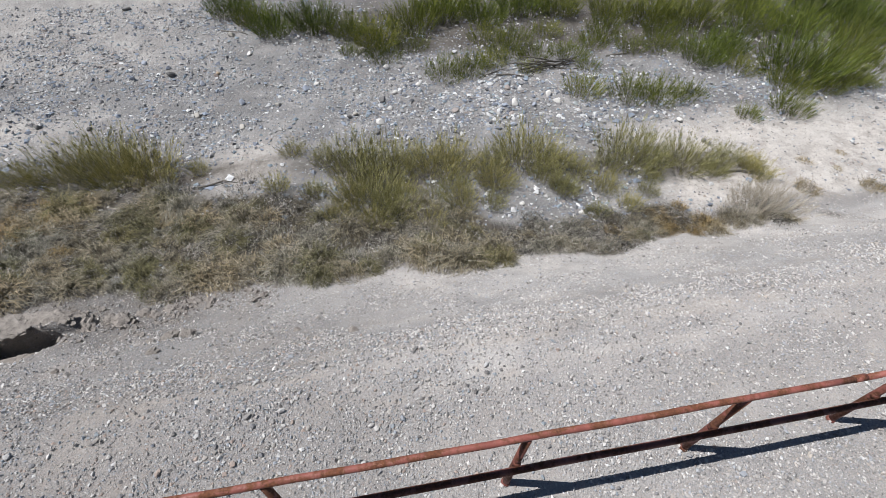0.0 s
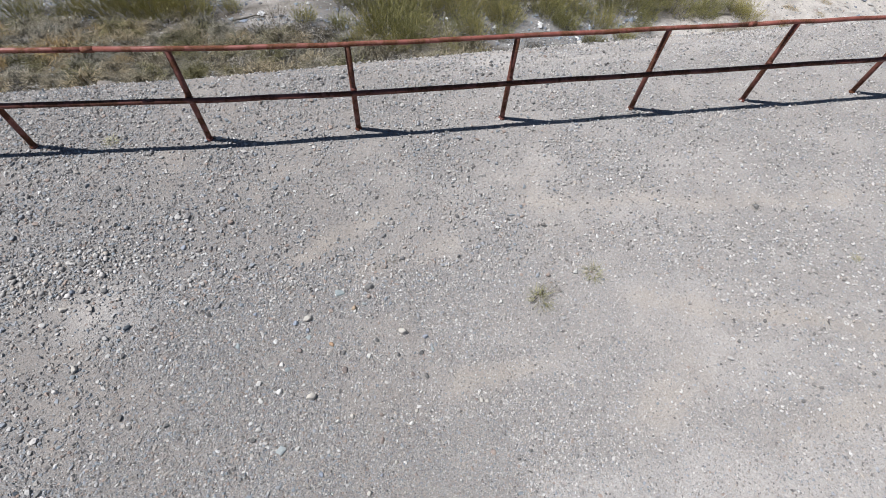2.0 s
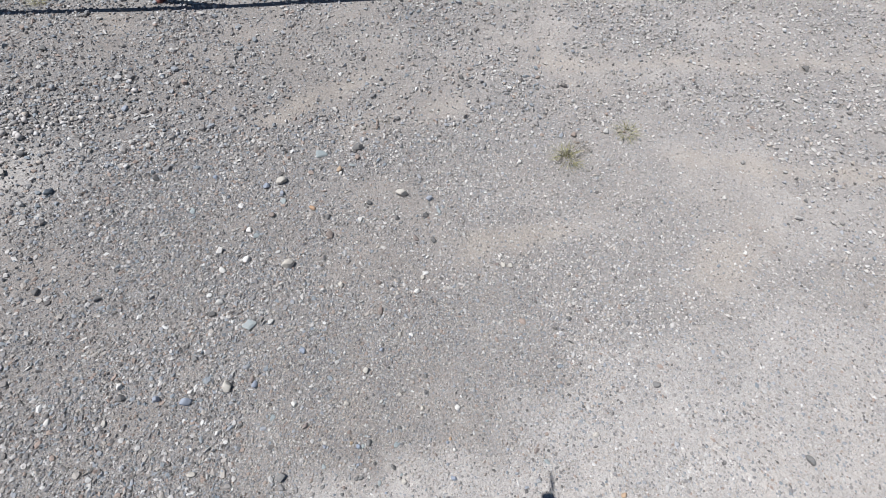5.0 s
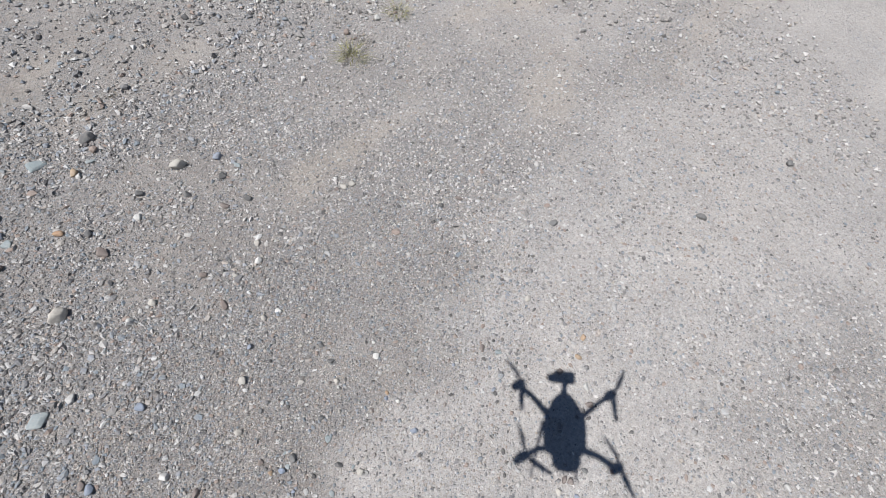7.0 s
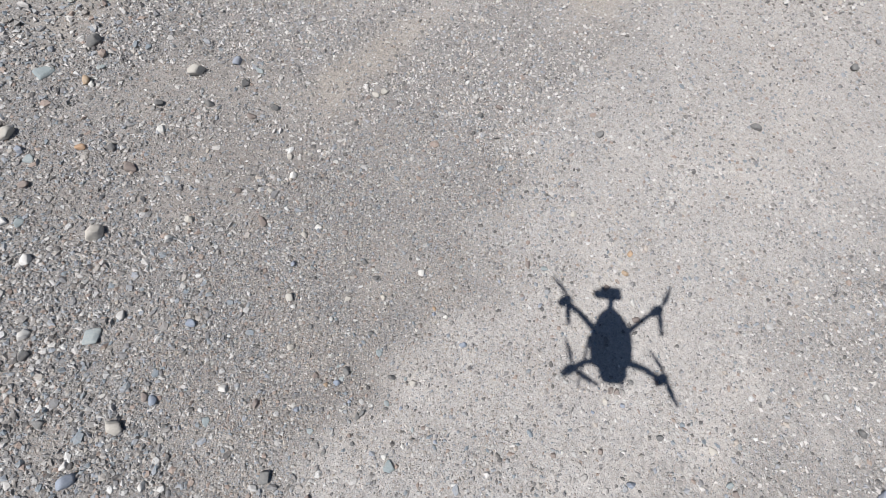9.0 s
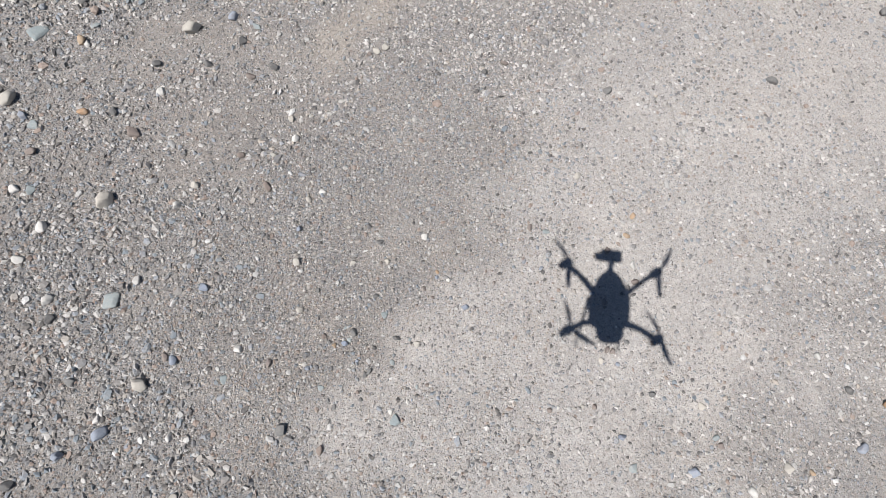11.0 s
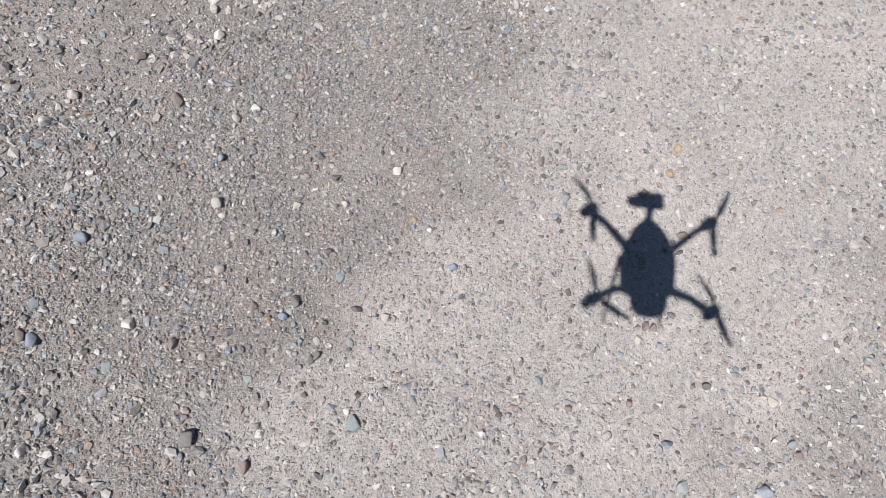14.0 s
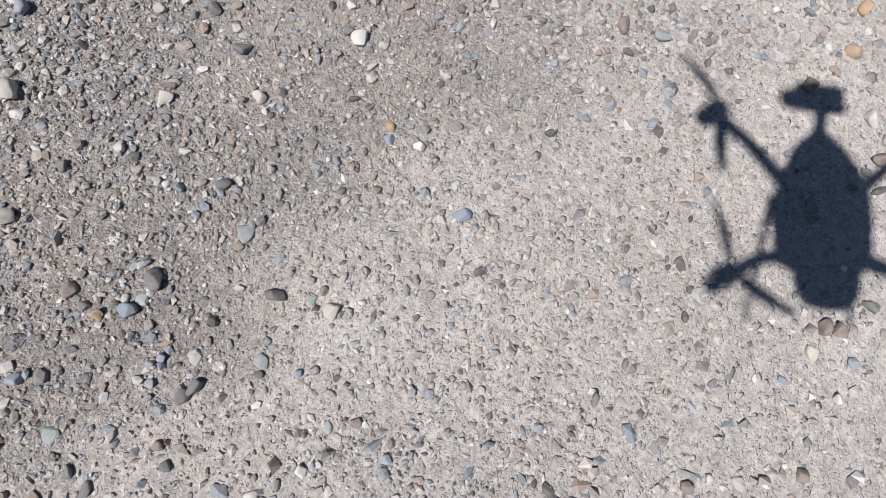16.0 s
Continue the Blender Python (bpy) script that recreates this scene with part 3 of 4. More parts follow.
def gravel():
    inside = lambda x, y: step(0.0, 0.9, np.minimum.reduce([x + 3.2, 2.6 - x, -0.9 - y]))
    x, y, r = field(-3.2, 2.6, -5.0, -0.9, 9800, lambda x, y: np.maximum(loose_mask(x, y), 0.16) * (1 - 0.8 * packed_mask(x, y)) * (0.25 + 0.75 * inside(x, y)) * (1 - step(-3.0, -4.6, y) * step(0.8, 2.2, x)), 41)
    half = sizes(r, len(x), 0.0044, 0.0155, 2.1)
    worn = np.exp(-((x + 0.7) / 0.95) ** 6 - ((y + 3.15) / 0.75) ** 6) > 0.5
    pale = ~worn & (x + r.normal(0, 0.5, len(x)) > -0.8)
    dark = ~worn & ~pale
    scatter("fine_gravel", x[pale], y[pale], half[pale], 0.26, 0.78, 3, CHIPS, "fine pale and grey crushed stone on the yard", "gravel", 51, False)
    scatter("fine_gravel", x[dark], y[dark], half[dark], 0.26, 0.80, 3, PEBBLES, "fine grey and brown gravel chips on loose earth", "gravel", 67, False)
    scatter("fine_gravel", x[worn], y[worn], half[worn] * 0.72, 0.26, 0.85, 1, PEBBLES, "fine rounded gravel in trodden brown soil", "gravel", 66, False)
    x, y, r = field(-3.2, 2.5, -5.0, -0.9, 900, lambda x, y: loose_mask(x, y) * (1 - 0.95 * packed_mask(x, y)) * (0.5 + 0.5 * step(-0.4, -1.6, x)) * (1 - 0.85 * near_foot(x, y)), 42)
    scatter("gravel", x, y, sizes(r, len(x), 0.0085, 0.0240, 2.9), 0.36, 0.62, 1, PEBBLES, "small grey and brown gravel lying on the yard", "gravel", 52, False)
    x, y, r = field(-1.8, 3.4, -5.2, -1.6, 4600, lambda x, y: np.maximum(packed_mask(x, y), 0.25) * drift_mask(x, y) * (1 - 0.55 * np.exp(-((x + 0.7) / 0.55) ** 4 - ((y + 3.5) / 0.5) ** 4)), 46)
    half = sizes(r, len(x), 0.0036, 0.0135, 2.2)
    scatter("bedded_gravel", x, y, half, 0.35, 0.75, 3, BEDDED, "small grey stones trodden into hard pale ground", "gravel", 56, False)
    x, y, r = field(-1.6, 2.6, -4.9, -2.2, 420, lambda x, y: packed_mask(x, y) * np.clip(0.35 + 0.9 * drift_mask(x, y), 0, 1) * (1 - 0.75 * near_foot(x, y)), 86)
    scatter("bedded_gravel", x, y, sizes(r, len(x), 0.0075, 0.0165, 2.6), 0.42, 0.6, 1, BEDDED, "rounded grey and brown stones set in hard pale ground", "gravel", 87, False)
    x, y, r = field(-1.6, 0.4, -3.9, -2.5, 13500, lambda x, y: np.clip(1 - 0.55 * packed_mask(x, y), 0.05, 1) * np.clip(0.6 + 0.6 * lattice(x, y, 0.12, 38), 0.1, 1), 63)
    scatter("gravel_grit", x, y, sizes(r, len(x), 0.0024, 0.0085, 2.4), 0.30, 0.75, 3, GRIT, "loose fine grit over brown soil", "gravel", 64, False)
    outer = lambda x, y: np.maximum(loose_mask(x, y), 0.2) * np.clip(1 - 1.6 * inside(x, y), 0, 1) * yard_stretch(x, y)
    x, y, r = field(-6.6, 7.0, -4.6, 2.9, 1900, outer, 43)
    pale = x + r.normal(0, 1.1, len(x)) > 0.4
    half = sizes(r, len(x), 0.0085, 0.0250, 2.5)
    scatter("coarse_gravel", x[pale], y[pale], half[pale], 0.2, 0.95, 3, CHIPS, "pale crushed stone strewn over the yard", "gravel", 53, False)
    scatter("coarse_gravel", x[~pale], y[~pale], half[~pale] * 0.95, 0.22, 0.85, 3, COARSE, "coarse grey-brown gravel on loose earth", "gravel", 65, False)
    x, y, r = field(-6.6, 3.0, -4.6, 2.9, 80, lambda x, y: outer(x, y) ** 1.5, 47)
    scatter("pebble_gravel", x, y, sizes(r, len(x), 0.016, 0.036, 2.8), 0.2, 0.8, 1, PEBBLES, "rounded pebbles gathered on the loose gravel", "gravel", 57, False)
    x, y, r = field(-4.8, -2.2, -1.15, 0.1, 700, lambda x, y: np.exp(-(((x + 3.45) / 0.75) ** 2 + ((y + 0.62 - 0.25 * (x + 3.4)) / 0.26) ** 2)), 49)
    scatter("pebble_gravel", x, y, sizes(r, len(x), 0.012, 0.034, 2.4), 0.15, 0.8, 1, CHIPS, "drift of rounded grey pebbles on the yard", "gravel", 59)
    x, y, r = field(-7, 13, 2.2, 6.4, 1500, lambda x, y: np.clip(0.4 + 0.5 * lattice(x, y, 0.5, 37), 0.06, 1) * (1 - 0.35 * step(3.6, 4.6, y)) * (1 - 0.25 * step(0, 4, x)) * (1 - 0.7 * track_mask(x, y)), 44)
    scatter("bank_gravel", x, y, sizes(r, len(x), 0.009, 0.034, 2.6), 0.2, 0.9, 3, CHIPS, "gravel washed down the bank below the fence", "gravel", 54, False)
    wet = lambda x, y: np.clip(0.62 + 0.6 * lattice(x, y, 1.6, 33) + 0.3 * lattice(x, y, 0.5, 34), 0.08, 1) * (1 - 0.85 * sand_mask(x, y)) * (1 - 0.9 * litter_mask(x, y)) * bed_stretch(x, y)
    x, y, r = field(-16, 24, 6.2, 23, 210, wet, 45)
    scatter("river_stones", x, y, sizes(r, len(x), 0.022, 0.11, 2.2), 0.28, 0.75, 3, COBBLES, "rounded grey and blue river stones on silt", "stones", 55, False)
    x, y, r = field(0.6, 8.4, 9.6, 15.0, 120, lambda x, y: np.exp(-(((x - 4.7) / 2.3) ** 2 + ((y - 12.0 - 0.25 * (x - 4.7)) / 1.2) ** 2)) * np.clip(0.6 + 0.7 * lattice(x, y, 0.7, 85), 0.1, 1), 48)
    scatter("river_stones", x, y, sizes(r, len(x), 0.032, 0.15, 2.0), 0.3, 0.75, 1, COBBLES, "heap of pale and blue river cobbles", "stones", 58, False)
    x, y, r = field(5.5, 17, 5.8, 10.8, 60, lambda x, y: sand_mask(x, y), 61)
    scatter("silt_stones", x, y, sizes(r, len(x), 0.012, 0.05, 2.2), 0.35, 0.6, 0, DUSTY, "scattered small stones on pale silt", "stones", 62, False)


gravel()


# ---------------------------------------------------------------- fence of welded pipe
FENCE_Y, TOP_Z, MID_Z, PIPE = 0.87, 1.065, 0.545, 0.030
POST_X = [-10.6, -8.98, -7.36, -5.78, -4.17, -2.39, -0.77, 0.91, 2.545, 4.06, 5.66, 7.28, 8.9, 10.5, 12.1, 13.7]


def fence_line(x):
    """Where the fence stands: it bends outward and rises a little towards one end."""
    return float(np.interp(x, (-11.3, -4.2, -2.4, -0.8, 0.9, 15), (1.30, 0.965, 0.882, 0.870, 0.868, 0.868))), float(np.interp(x, (-11.3, -4.2, -2.4, -0.8, 15), (0.16, 0.075, 0.045, 0.0, 0.0)))


def pipe_fence():
    fence = tagged(new("pipe_fence"), "rusty red pipe fence with two rails on the gravel edge", "fence")
    fence.location = (0.9, FENCE_Y, 0)
    r = random.Random(5)
    for x in POST_X:
        lean = r.uniform(-0.008, 0.008)
        out, up = fence_line(x)
        out -= FENCE_Y
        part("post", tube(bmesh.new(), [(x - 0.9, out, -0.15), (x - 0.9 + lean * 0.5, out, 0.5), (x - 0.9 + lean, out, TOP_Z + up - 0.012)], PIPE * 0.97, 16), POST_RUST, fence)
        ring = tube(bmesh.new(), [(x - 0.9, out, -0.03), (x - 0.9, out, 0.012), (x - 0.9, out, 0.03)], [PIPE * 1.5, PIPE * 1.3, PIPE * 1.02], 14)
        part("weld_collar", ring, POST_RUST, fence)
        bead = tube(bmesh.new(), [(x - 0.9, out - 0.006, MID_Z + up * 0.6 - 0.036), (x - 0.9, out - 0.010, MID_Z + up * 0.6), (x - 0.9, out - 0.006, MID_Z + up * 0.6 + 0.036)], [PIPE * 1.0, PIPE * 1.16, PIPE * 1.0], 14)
        part("weld_bead", bead, DARKER_RUST, fence)
    ends = [-11.3, -5.9, -3.04, 3.49, 9.7, 14.3]

    def run(a, b, side, z, rise):
        k = max(3, int((b - a) / 0.4))
        pts = []
        for s in range(k + 1):
            x = a + (b - a) * s / k
            out, up = fence_line(x)
            pts.append((x - 0.9, out - FENCE_Y + side + r.uniform(-0.004, 0.004), z + up * rise + r.uniform(-0.004, 0.004)))
        return pts

    for a, b in zip(ends, ends[1:]):
        part("top_rail", tube(bmesh.new(), run(a, b, 0, TOP_Z, 1.0), PIPE * 0.78, 16), RUST, fence)
        if b < 14:
            out, up = fence_line(b)
            part("coupling", tube(bmesh.new(), [(b - 0.9 - 0.05, out - FENCE_Y, TOP_Z + up), (b - 0.9 + 0.05, out - FENCE_Y, TOP_Z + up)], PIPE * 0.92, 16), RUST, fence)
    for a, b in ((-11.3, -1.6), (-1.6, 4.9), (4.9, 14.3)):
        part("middle_rail", tube(bmesh.new(), run(a, b, -0.058, MID_Z, 0.6), PIPE * 0.92, 16), DARKER_RUST, fence)


pipe_fence()


# ---------------------------------------------------------------- drone
def drone():
    grey = plain("drone_shell", (0.10, 0.105, 0.11), 0.45)
    black = plain("drone_black", (0.02, 0.02, 0.022), 0.4)
    glass = plain("lens_glass", (0.01, 0.01, 0.015), 0.05)
    d = tagged(new("drone"), "dark grey folding quadcopter drone hovering over the yard", "drone")
    high = 4.7
    shadow = Vector((-0.125, -3.90, 0))
    d.matrix_basis = Matrix.Translation(shadow + TO_SUN * (high / TO_SUN.z)) @ pose(0, 0, 0, 0, 0, 39 - 90)

    def hull(rows, sides=24, power=0.6):
        bm = bmesh.new()
        rings = []
        for x, y, w, h in rows:
            rings.append([bm.verts.new((x + w * math.copysign(abs(math.cos(a)) ** power, math.cos(a)), y, h * math.copysign(abs(math.sin(a)) ** power, math.sin(a)))) for a in (2 * math.pi * s / sides for s in range(sides))])
        for p, q in zip(rings, rings[1:]):
            for s in range(sides):
                bm.faces.new((p[s], p[(s + 1) % sides], q[(s + 1) % sides], q[s]))
        bm.faces.new(rings[0]), bm.faces.new(rings[-1][::-1])
        bmesh.ops.recalc_face_normals(bm, faces=bm.faces)
        return bm

    # from the tail of the battery to the nose: middle, place, half width, half height
    part("body", hull(((0.004, -0.104, 0.062, 0.034), (0.003, -0.096, 0.076, 0.040), (0.002, -0.06, 0.082, 0.046), (0.003, 0.0, 0.084, 0.048), (0.006, 0.045, 0.078, 0.046), (0.005, 0.075, 0.062, 0.042),
                       (0.002, 0.105, 0.046, 0.036), (0.001, 0.122, 0.034, 0.030), (0.002, 0.134, 0.022, 0.022), (0.003, 0.140, 0.010, 0.012))), grey, d)
    part("battery", hull(((0.007, -0.167, 0.022, 0.014), (0.007, -0.162, 0.038, 0.024), (0.007, -0.150, 0.049, 0.032), (0.006, -0.130, 0.055, 0.036), (0.005, -0.098, 0.057, 0.037)), power=0.75), grey, d)
    part("gimbal_arm", tube(bmesh.new(), [(0.002, 0.128, 0.0), (0.008, 0.158, 0.0), (0.011, 0.185, 0.0)], [0.018, 0.011, 0.013], 12), black, d)
    bm = bmesh.new()
    bmesh.ops.create_cube(bm, size=1, matrix=pose(0.010, 0.209, 0, 0, 0, 1) @ Matrix.Diagonal((0.090, 0.056, 0.016, 1)))
    bmesh.ops.bevel(bm, geom=bm.edges[:], offset=0.005, segments=3, affect="EDGES")
    head = part("camera_head", bm, black, d)
    part("lens", tube(bmesh.new(), [(-0.030, 0.202, 0), (-0.050, 0.200, 0), (-0.062, 0.199, 0)], [0.021, 0.019, 0.015], 16, True, 0.4), glass, head)
    for root, hub, thick, turns in (((-0.066, 0.036, 0.010), (-0.197, 0.146, 0.018), 0.0120, (122, 262)), ((0.066, 0.040, 0.010), (0.199, 0.150, 0.018), 0.0105, (55, 262)),
                                    ((-0.050, -0.080, 0.0), (-0.183, -0.142, 0.012), 0.0120, (98, 322)), ((0.056, -0.076, 0.0), (0.198, -0.138, 0.012), 0.0135, (112, 283))):
        mid = Vector(root).lerp(Vector(hub), 0.55) + Vector((0, 0.006 if hub[1] > 0 else 0.010, 0.005))
        part("arm", tube(bmesh.new(), [root, mid, hub], [thick * 1.2, thick * 0.9, thick * 1.05], 12), grey, d)
        motor = part("motor", tube(bmesh.new(), [(hub[0], hub[1], -0.018), (hub[0], hub[1], 0.022), (hub[0], hub[1], 0.044), (hub[0], hub[1], 0.052)], [0.017, 0.021, 0.0195, 0.010], 18), black, d)
        bm = bmesh.new()
        for turn in turns:
            cut = []
            for q in range(11):
                s = q / 10
                rad, bow = 0.008 + 0.112 * s, 0.017 * s * s
                chord = (0.0045 + 0.0075 * math.sin(min(1, s * 1.4) * math.pi * 0.72)) * (1 - 0.45 * s * s)
                a = radians(turn)
                c, n = math.cos(a), math.sin(a)
                for off in (-1, 1):
                    px, py = rad, bow + off * chord
                    cut.append(bm.verts.new((hub[0] + px * c - py * n, hub[1] + px * n + py * c, 0.057 + off * 0.003)))
            for q in range(10):
                bm.faces.new((cut[2 * q], cut[2 * q + 2], cut[2 * q + 3], cut[2 * q + 1]))
        bmesh.ops.solidify(bm, geom=bm.faces[:], thickness=0.002)
        part("propeller", bm, black, motor)
    for top, foot in (((-0.083, 0.016, -0.006), (-0.116, -0.184, -0.05)), ((0.060, -0.080, -0.006), (0.060, -0.178, -0.05))):
        part("landing_leg", tube(bmesh.new(), [top, Vector(top).lerp(Vector(foot), 0.5), foot], [0.0075, 0.0055, 0.0038], 10), black, d)


drone()


# ---------------------------------------------------------------- plants
def blades(r, n, radius, tall, lean, width, droop=0.0, plumes=0, spread_of=0.9):
    """Corners and faces of thin bent blades that rise from a round base; with plumes they stand in brushes, with small side sprays."""
    vs, fs = [], []
    brushes = []
    for _ in range(plumes):
        a, q = r.uniform(0, 2 * math.pi), math.sqrt(r.uniform(0, 1))
        tip = Vector((math.cos(a), math.sin(a), 0)) * lean * q + Vector((0.01, 0, 1))
        brushes.append((Vector((q * radius * math.cos(a), q * radius * math.sin(a), -0.02)), tip, tall * (0.40 + 0.60 * r.uniform(0, 1) ** 1.5) * (1 - 0.35 * q * q)))
    for k in range(n):
        if plumes:
            root, axis, h = brushes[k % plumes]
            b, start = r.uniform(0, 2 * math.pi), 0.02 + 0.84 * r.uniform(0, 1) ** 0.8
            ring = Vector((math.cos(b), math.sin(b), 0))
            bend = Vector((0.03 + 0.12 * axis.x, 0.12 * axis.y, -0.05)) * h
            p0 = root + axis * h * start + bend * start * start + ring * h * 0.13 * (1.1 - start) * r.uniform(0.05, 1.0) + Vector((r.gauss(0, 0.018), r.gauss(0, 0.018), 0)) * h
            p2 = p0 + (axis + ring * r.uniform(0.03, 0.40)).normalized() * h * r.uniform(0.10, 0.25)
            side = Vector((-ring.y, ring.x, 0)) * width * r.uniform(0.4, 0.85)
            i = len(vs)
            vs += [p0 - side, p0 + side, p2]
            fs += [(i, i + 1, i + 2)]
            continue
        else:
            a, q = r.uniform(0, 2 * math.pi), math.sqrt(r.uniform(0, 1))
            p0 = Vector((q * radius * math.cos(a), q * radius * math.sin(a), -0.02))
            c = a + r.uniform(-spread_of, spread_of)
            away = Vector((math.cos(c), math.sin(c), 0)) * (lean * q + r.uniform(-0.15, 0.25))
            h = tall * r.uniform(0.45, 1.0) * (1 - 0.3 * q)
            p1 = p0 + (away * 0.35 + Vector((0, 0, 0.6))) * h
            p2 = p0 + (away + Vector((0, 0, 1.0 - droop * r.uniform(0.2, 1.2)))) * h
        side = Vector((-away.y, away.x, 0))
        side = side.normalized() if side.length > 1e-4 else Vector((1, 0, 0))
        w = width * r.uniform(0.7, 1.3)
        i = len(vs)
        vs += [p0 - side * w, p0 + side * w, p1 - side * w, p1 + side * w, p2]
        fs += [(i, i + 1, i + 3), (i + 2, i + 3, i + 4)]
    return np.array([v[:] for v in vs]), np.array(fs)


def plant_mesh(name, material, *args, **kw):
    v, f = blades(*args, **kw)
    me = mesh_from(name, v, f, False)
    me.materials.append(material)
    return me


def shrub_kinds(kind, count, tall, radius, stems, material, width):
    """Models of one sort of shrub: woody stems and leafy sprays."""
    out = []
    for k in range(count):
        r = random.Random(hash_of(kind) + k)
        wood = plant_mesh("woody_base", TWIG, r, stems // 30, radius * 0.7, tall * 0.55, 1.3, width * 0.8, droop=0.7)
        leaf = plant_mesh("foliage", material, r, stems, radius, tall, 0.62, width, plumes=max(40, stems // 26))
        out.append((wood, leaf))
    return out


def hash_of(word):
    return sum(ord(c) * (i + 1) for i, c in enumerate(word))


def plant(name, model, x, y, scale, turn, label, category, group, lean=0.0):
    ob = tagged(new(name), label, category, group)
    ob.matrix_basis = pose(x, y, float(height(x, y)), lean, 0, turn) @ Matrix.Scale(scale, 4)
    for nm, me in zip(("woody_base", "foliage"), model):
        c = new(nm, me)
        c.parent = ob
    return ob


def shrubs():
    r = random.Random(3)
    green = shrub_kinds("green", 4, 1.5, 0.66, 6600, GREEN, 0.0084) + shrub_kinds("bright", 3, 1.4, 0.66, 6600, GREENER, 0.0084)
    low = shrub_kinds("low", 3, 0.85, 0.62, 4800, GREENER, 0.0066)
    olive = shrub_kinds("olive", 6, 1.0, 0.50, 4800, OLIVE, 0.0062)
    grey = shrub_kinds("grey", 3, 0.6, 0.5, 3000, STRAW, 0.0036)
    # tall green thicket along the far side of the bed
    for x, y, s in ((-4.7, 21.6, 1.1), (-3.4, 20.4, 1.0), (-2.6, 19.2, 0.9), (-1.2, 19.3, 1.2), (0.2, 18.3, 1.0), (1.3, 17.3, 0.95), (2.6, 18.6, 1.2), (4.0, 19.4, 1.3),
                    (5.6, 18.4, 1.1), (7.0, 18.9, 1.2), (8.7, 18.4, 1.0), (10.2, 17.5, 1.2), (11.8, 16.8, 1.2), (13.4, 16.4, 1.3), (15.2, 15.6, 1.2), (16.8, 15.2, 1.2),
                    (18.6, 16.6, 1.3), (19.3, 14.6, 1.2), (14.0, 11.7, 1.25), (15.1, 11.3, 1.0), (11.9, 13.3, 1.0), (12.9, 13.9, 0.9), (17.2, 13.0, 1.0), (16.3, 17.4, 1.2), (20.8, 16.2, 1.3)):
        plant("green_shrub", r.choice(green), x + r.uniform(-0.2, 0.2), y, s * r.uniform(0.9, 1.1), r.uniform(0, 360), "tall green broom-like shrub on the riverbed", "shrub", "riverbed shrubs", r.uniform(-6, 6))
    for x, y, s in ((1.3, 16.3, 0.9), (3.2, 14.5, 1.0), (4.1, 14.6, 1.0), (4.9, 15.0, 0.8), (7.0, 12.0, 1.0), (8.3, 11.5, 1.0), (9.1, 11.2, 1.0), (9.9, 11.0, 0.8), (6.2, 16.4, 0.9),
                    (8.9, 15.6, 0.9), (10.0, 14.8, 0.9), (12.3, 9.7, 0.8), (10.95, 9.65, 0.6), (14.3, 10.7, 0.8), (13.2, 10.9, 0.9), (15.9, 10.9, 0.7), (7.6, 16.8, 0.9), (0.1, 16.9, 0.6), (5.6, 15.6, 0.9), (6.6, 15.2, 0.8), (7.7, 14.9, 0.9), (5.2, 16.8, 1.0), (9.6, 16.2, 1.0), (10.9, 14.4, 0.8), (11.4, 15.2, 1.0), (6.0, 14.2, 0.6), (12.6, 12.3, 0.8), (8.0, 13.9, 0.6), (2.4, 16.9, 0.9), (16.4, 12.1, 0.9), (17.5, 11.9, 0.8)):
        plant("low_shrub", r.choice(low), x, y, s * r.uniform(0.9, 1.1), r.uniform(0, 360), "low green shrub among river stones", "shrub", "riverbed shrubs", r.uniform(-6, 6))
    # the row of olive bushes on the bar
    for x, y, s in ((-8.2, 10.4, 0.9), (-7.3, 10.7, 1.2), (-6.6, 10.9, 1.6), (-6.0, 10.3, 1.1), (-5.4, 10.6, 1.25), (-4.9, 9.9, 0.7), (-1.7, 10.6, 0.55), (-0.9, 10.0, 0.6), (-0.2, 9.5, 1.2), (0.5, 9.1, 1.35), (0.1, 8.2, 1.15),
                    (1.1, 9.3, 0.9), (1.8, 9.0, 0.95), (2.3, 9.1, 1.15), (3.3, 8.9, 0.8), (4.1, 8.8, 1.25), (4.8, 8.6, 0.8), (6.1, 8.2, 0.75), (6.7, 8.4, 1.25), (7.3, 8.3, 0.95), (8.1, 8.0, 0.95), (9.0, 7.9, 0.75), (9.6, 7.7, 0.55),
                    (1.0, 8.1, 0.6), (2.2, 8.0, 0.6), (5.7, 7.5, 0.55), (6.6, 7.1, 0.45), (4.6, 7.6, 0.5), (-1.1, 8.6, 0.55), (-2.0, 8.8, 0.5), (-9.4, 10.4, 0.9), (-4.1, 10.3, 0.5), (0.5, 7.6, 0.95), (1.6, 7.8, 0.5), (0.2, 7.2, 0.6), (3.1, 8.2, 0.65), (-0.6, 7.6, 0.5), (7.0, 7.6, 0.45), (5.3, 8.1, 0.6), (-0.3, 8.2, 0.7), (0.75, 7.55, 0.8), (1.4, 7.0, 0.6), (2.25, 7.55, 0.65), (3.2, 8.0, 0.75), (4.35, 8.05, 0.7), (4.7, 7.5, 0.55), (5.1, 6.5, 0.4), (5.9, 6.7, 0.45), (2.9, 7.3, 0.45), (9.6, 7.35, 0.6), (8.6, 7.5, 0.6)):
        plant("olive_shrub", r.choice(olive), x, y, s * r.uniform(0.9, 1.1), r.uniform(0, 360), "olive-green feathery shrub with dry stems", "shrub", "olive shrubs", r.uniform(-8, 8))
    pale = shrub_kinds("pale", 2, 0.65, 0.6, 5000, PALE_STRAW, 0.0042)
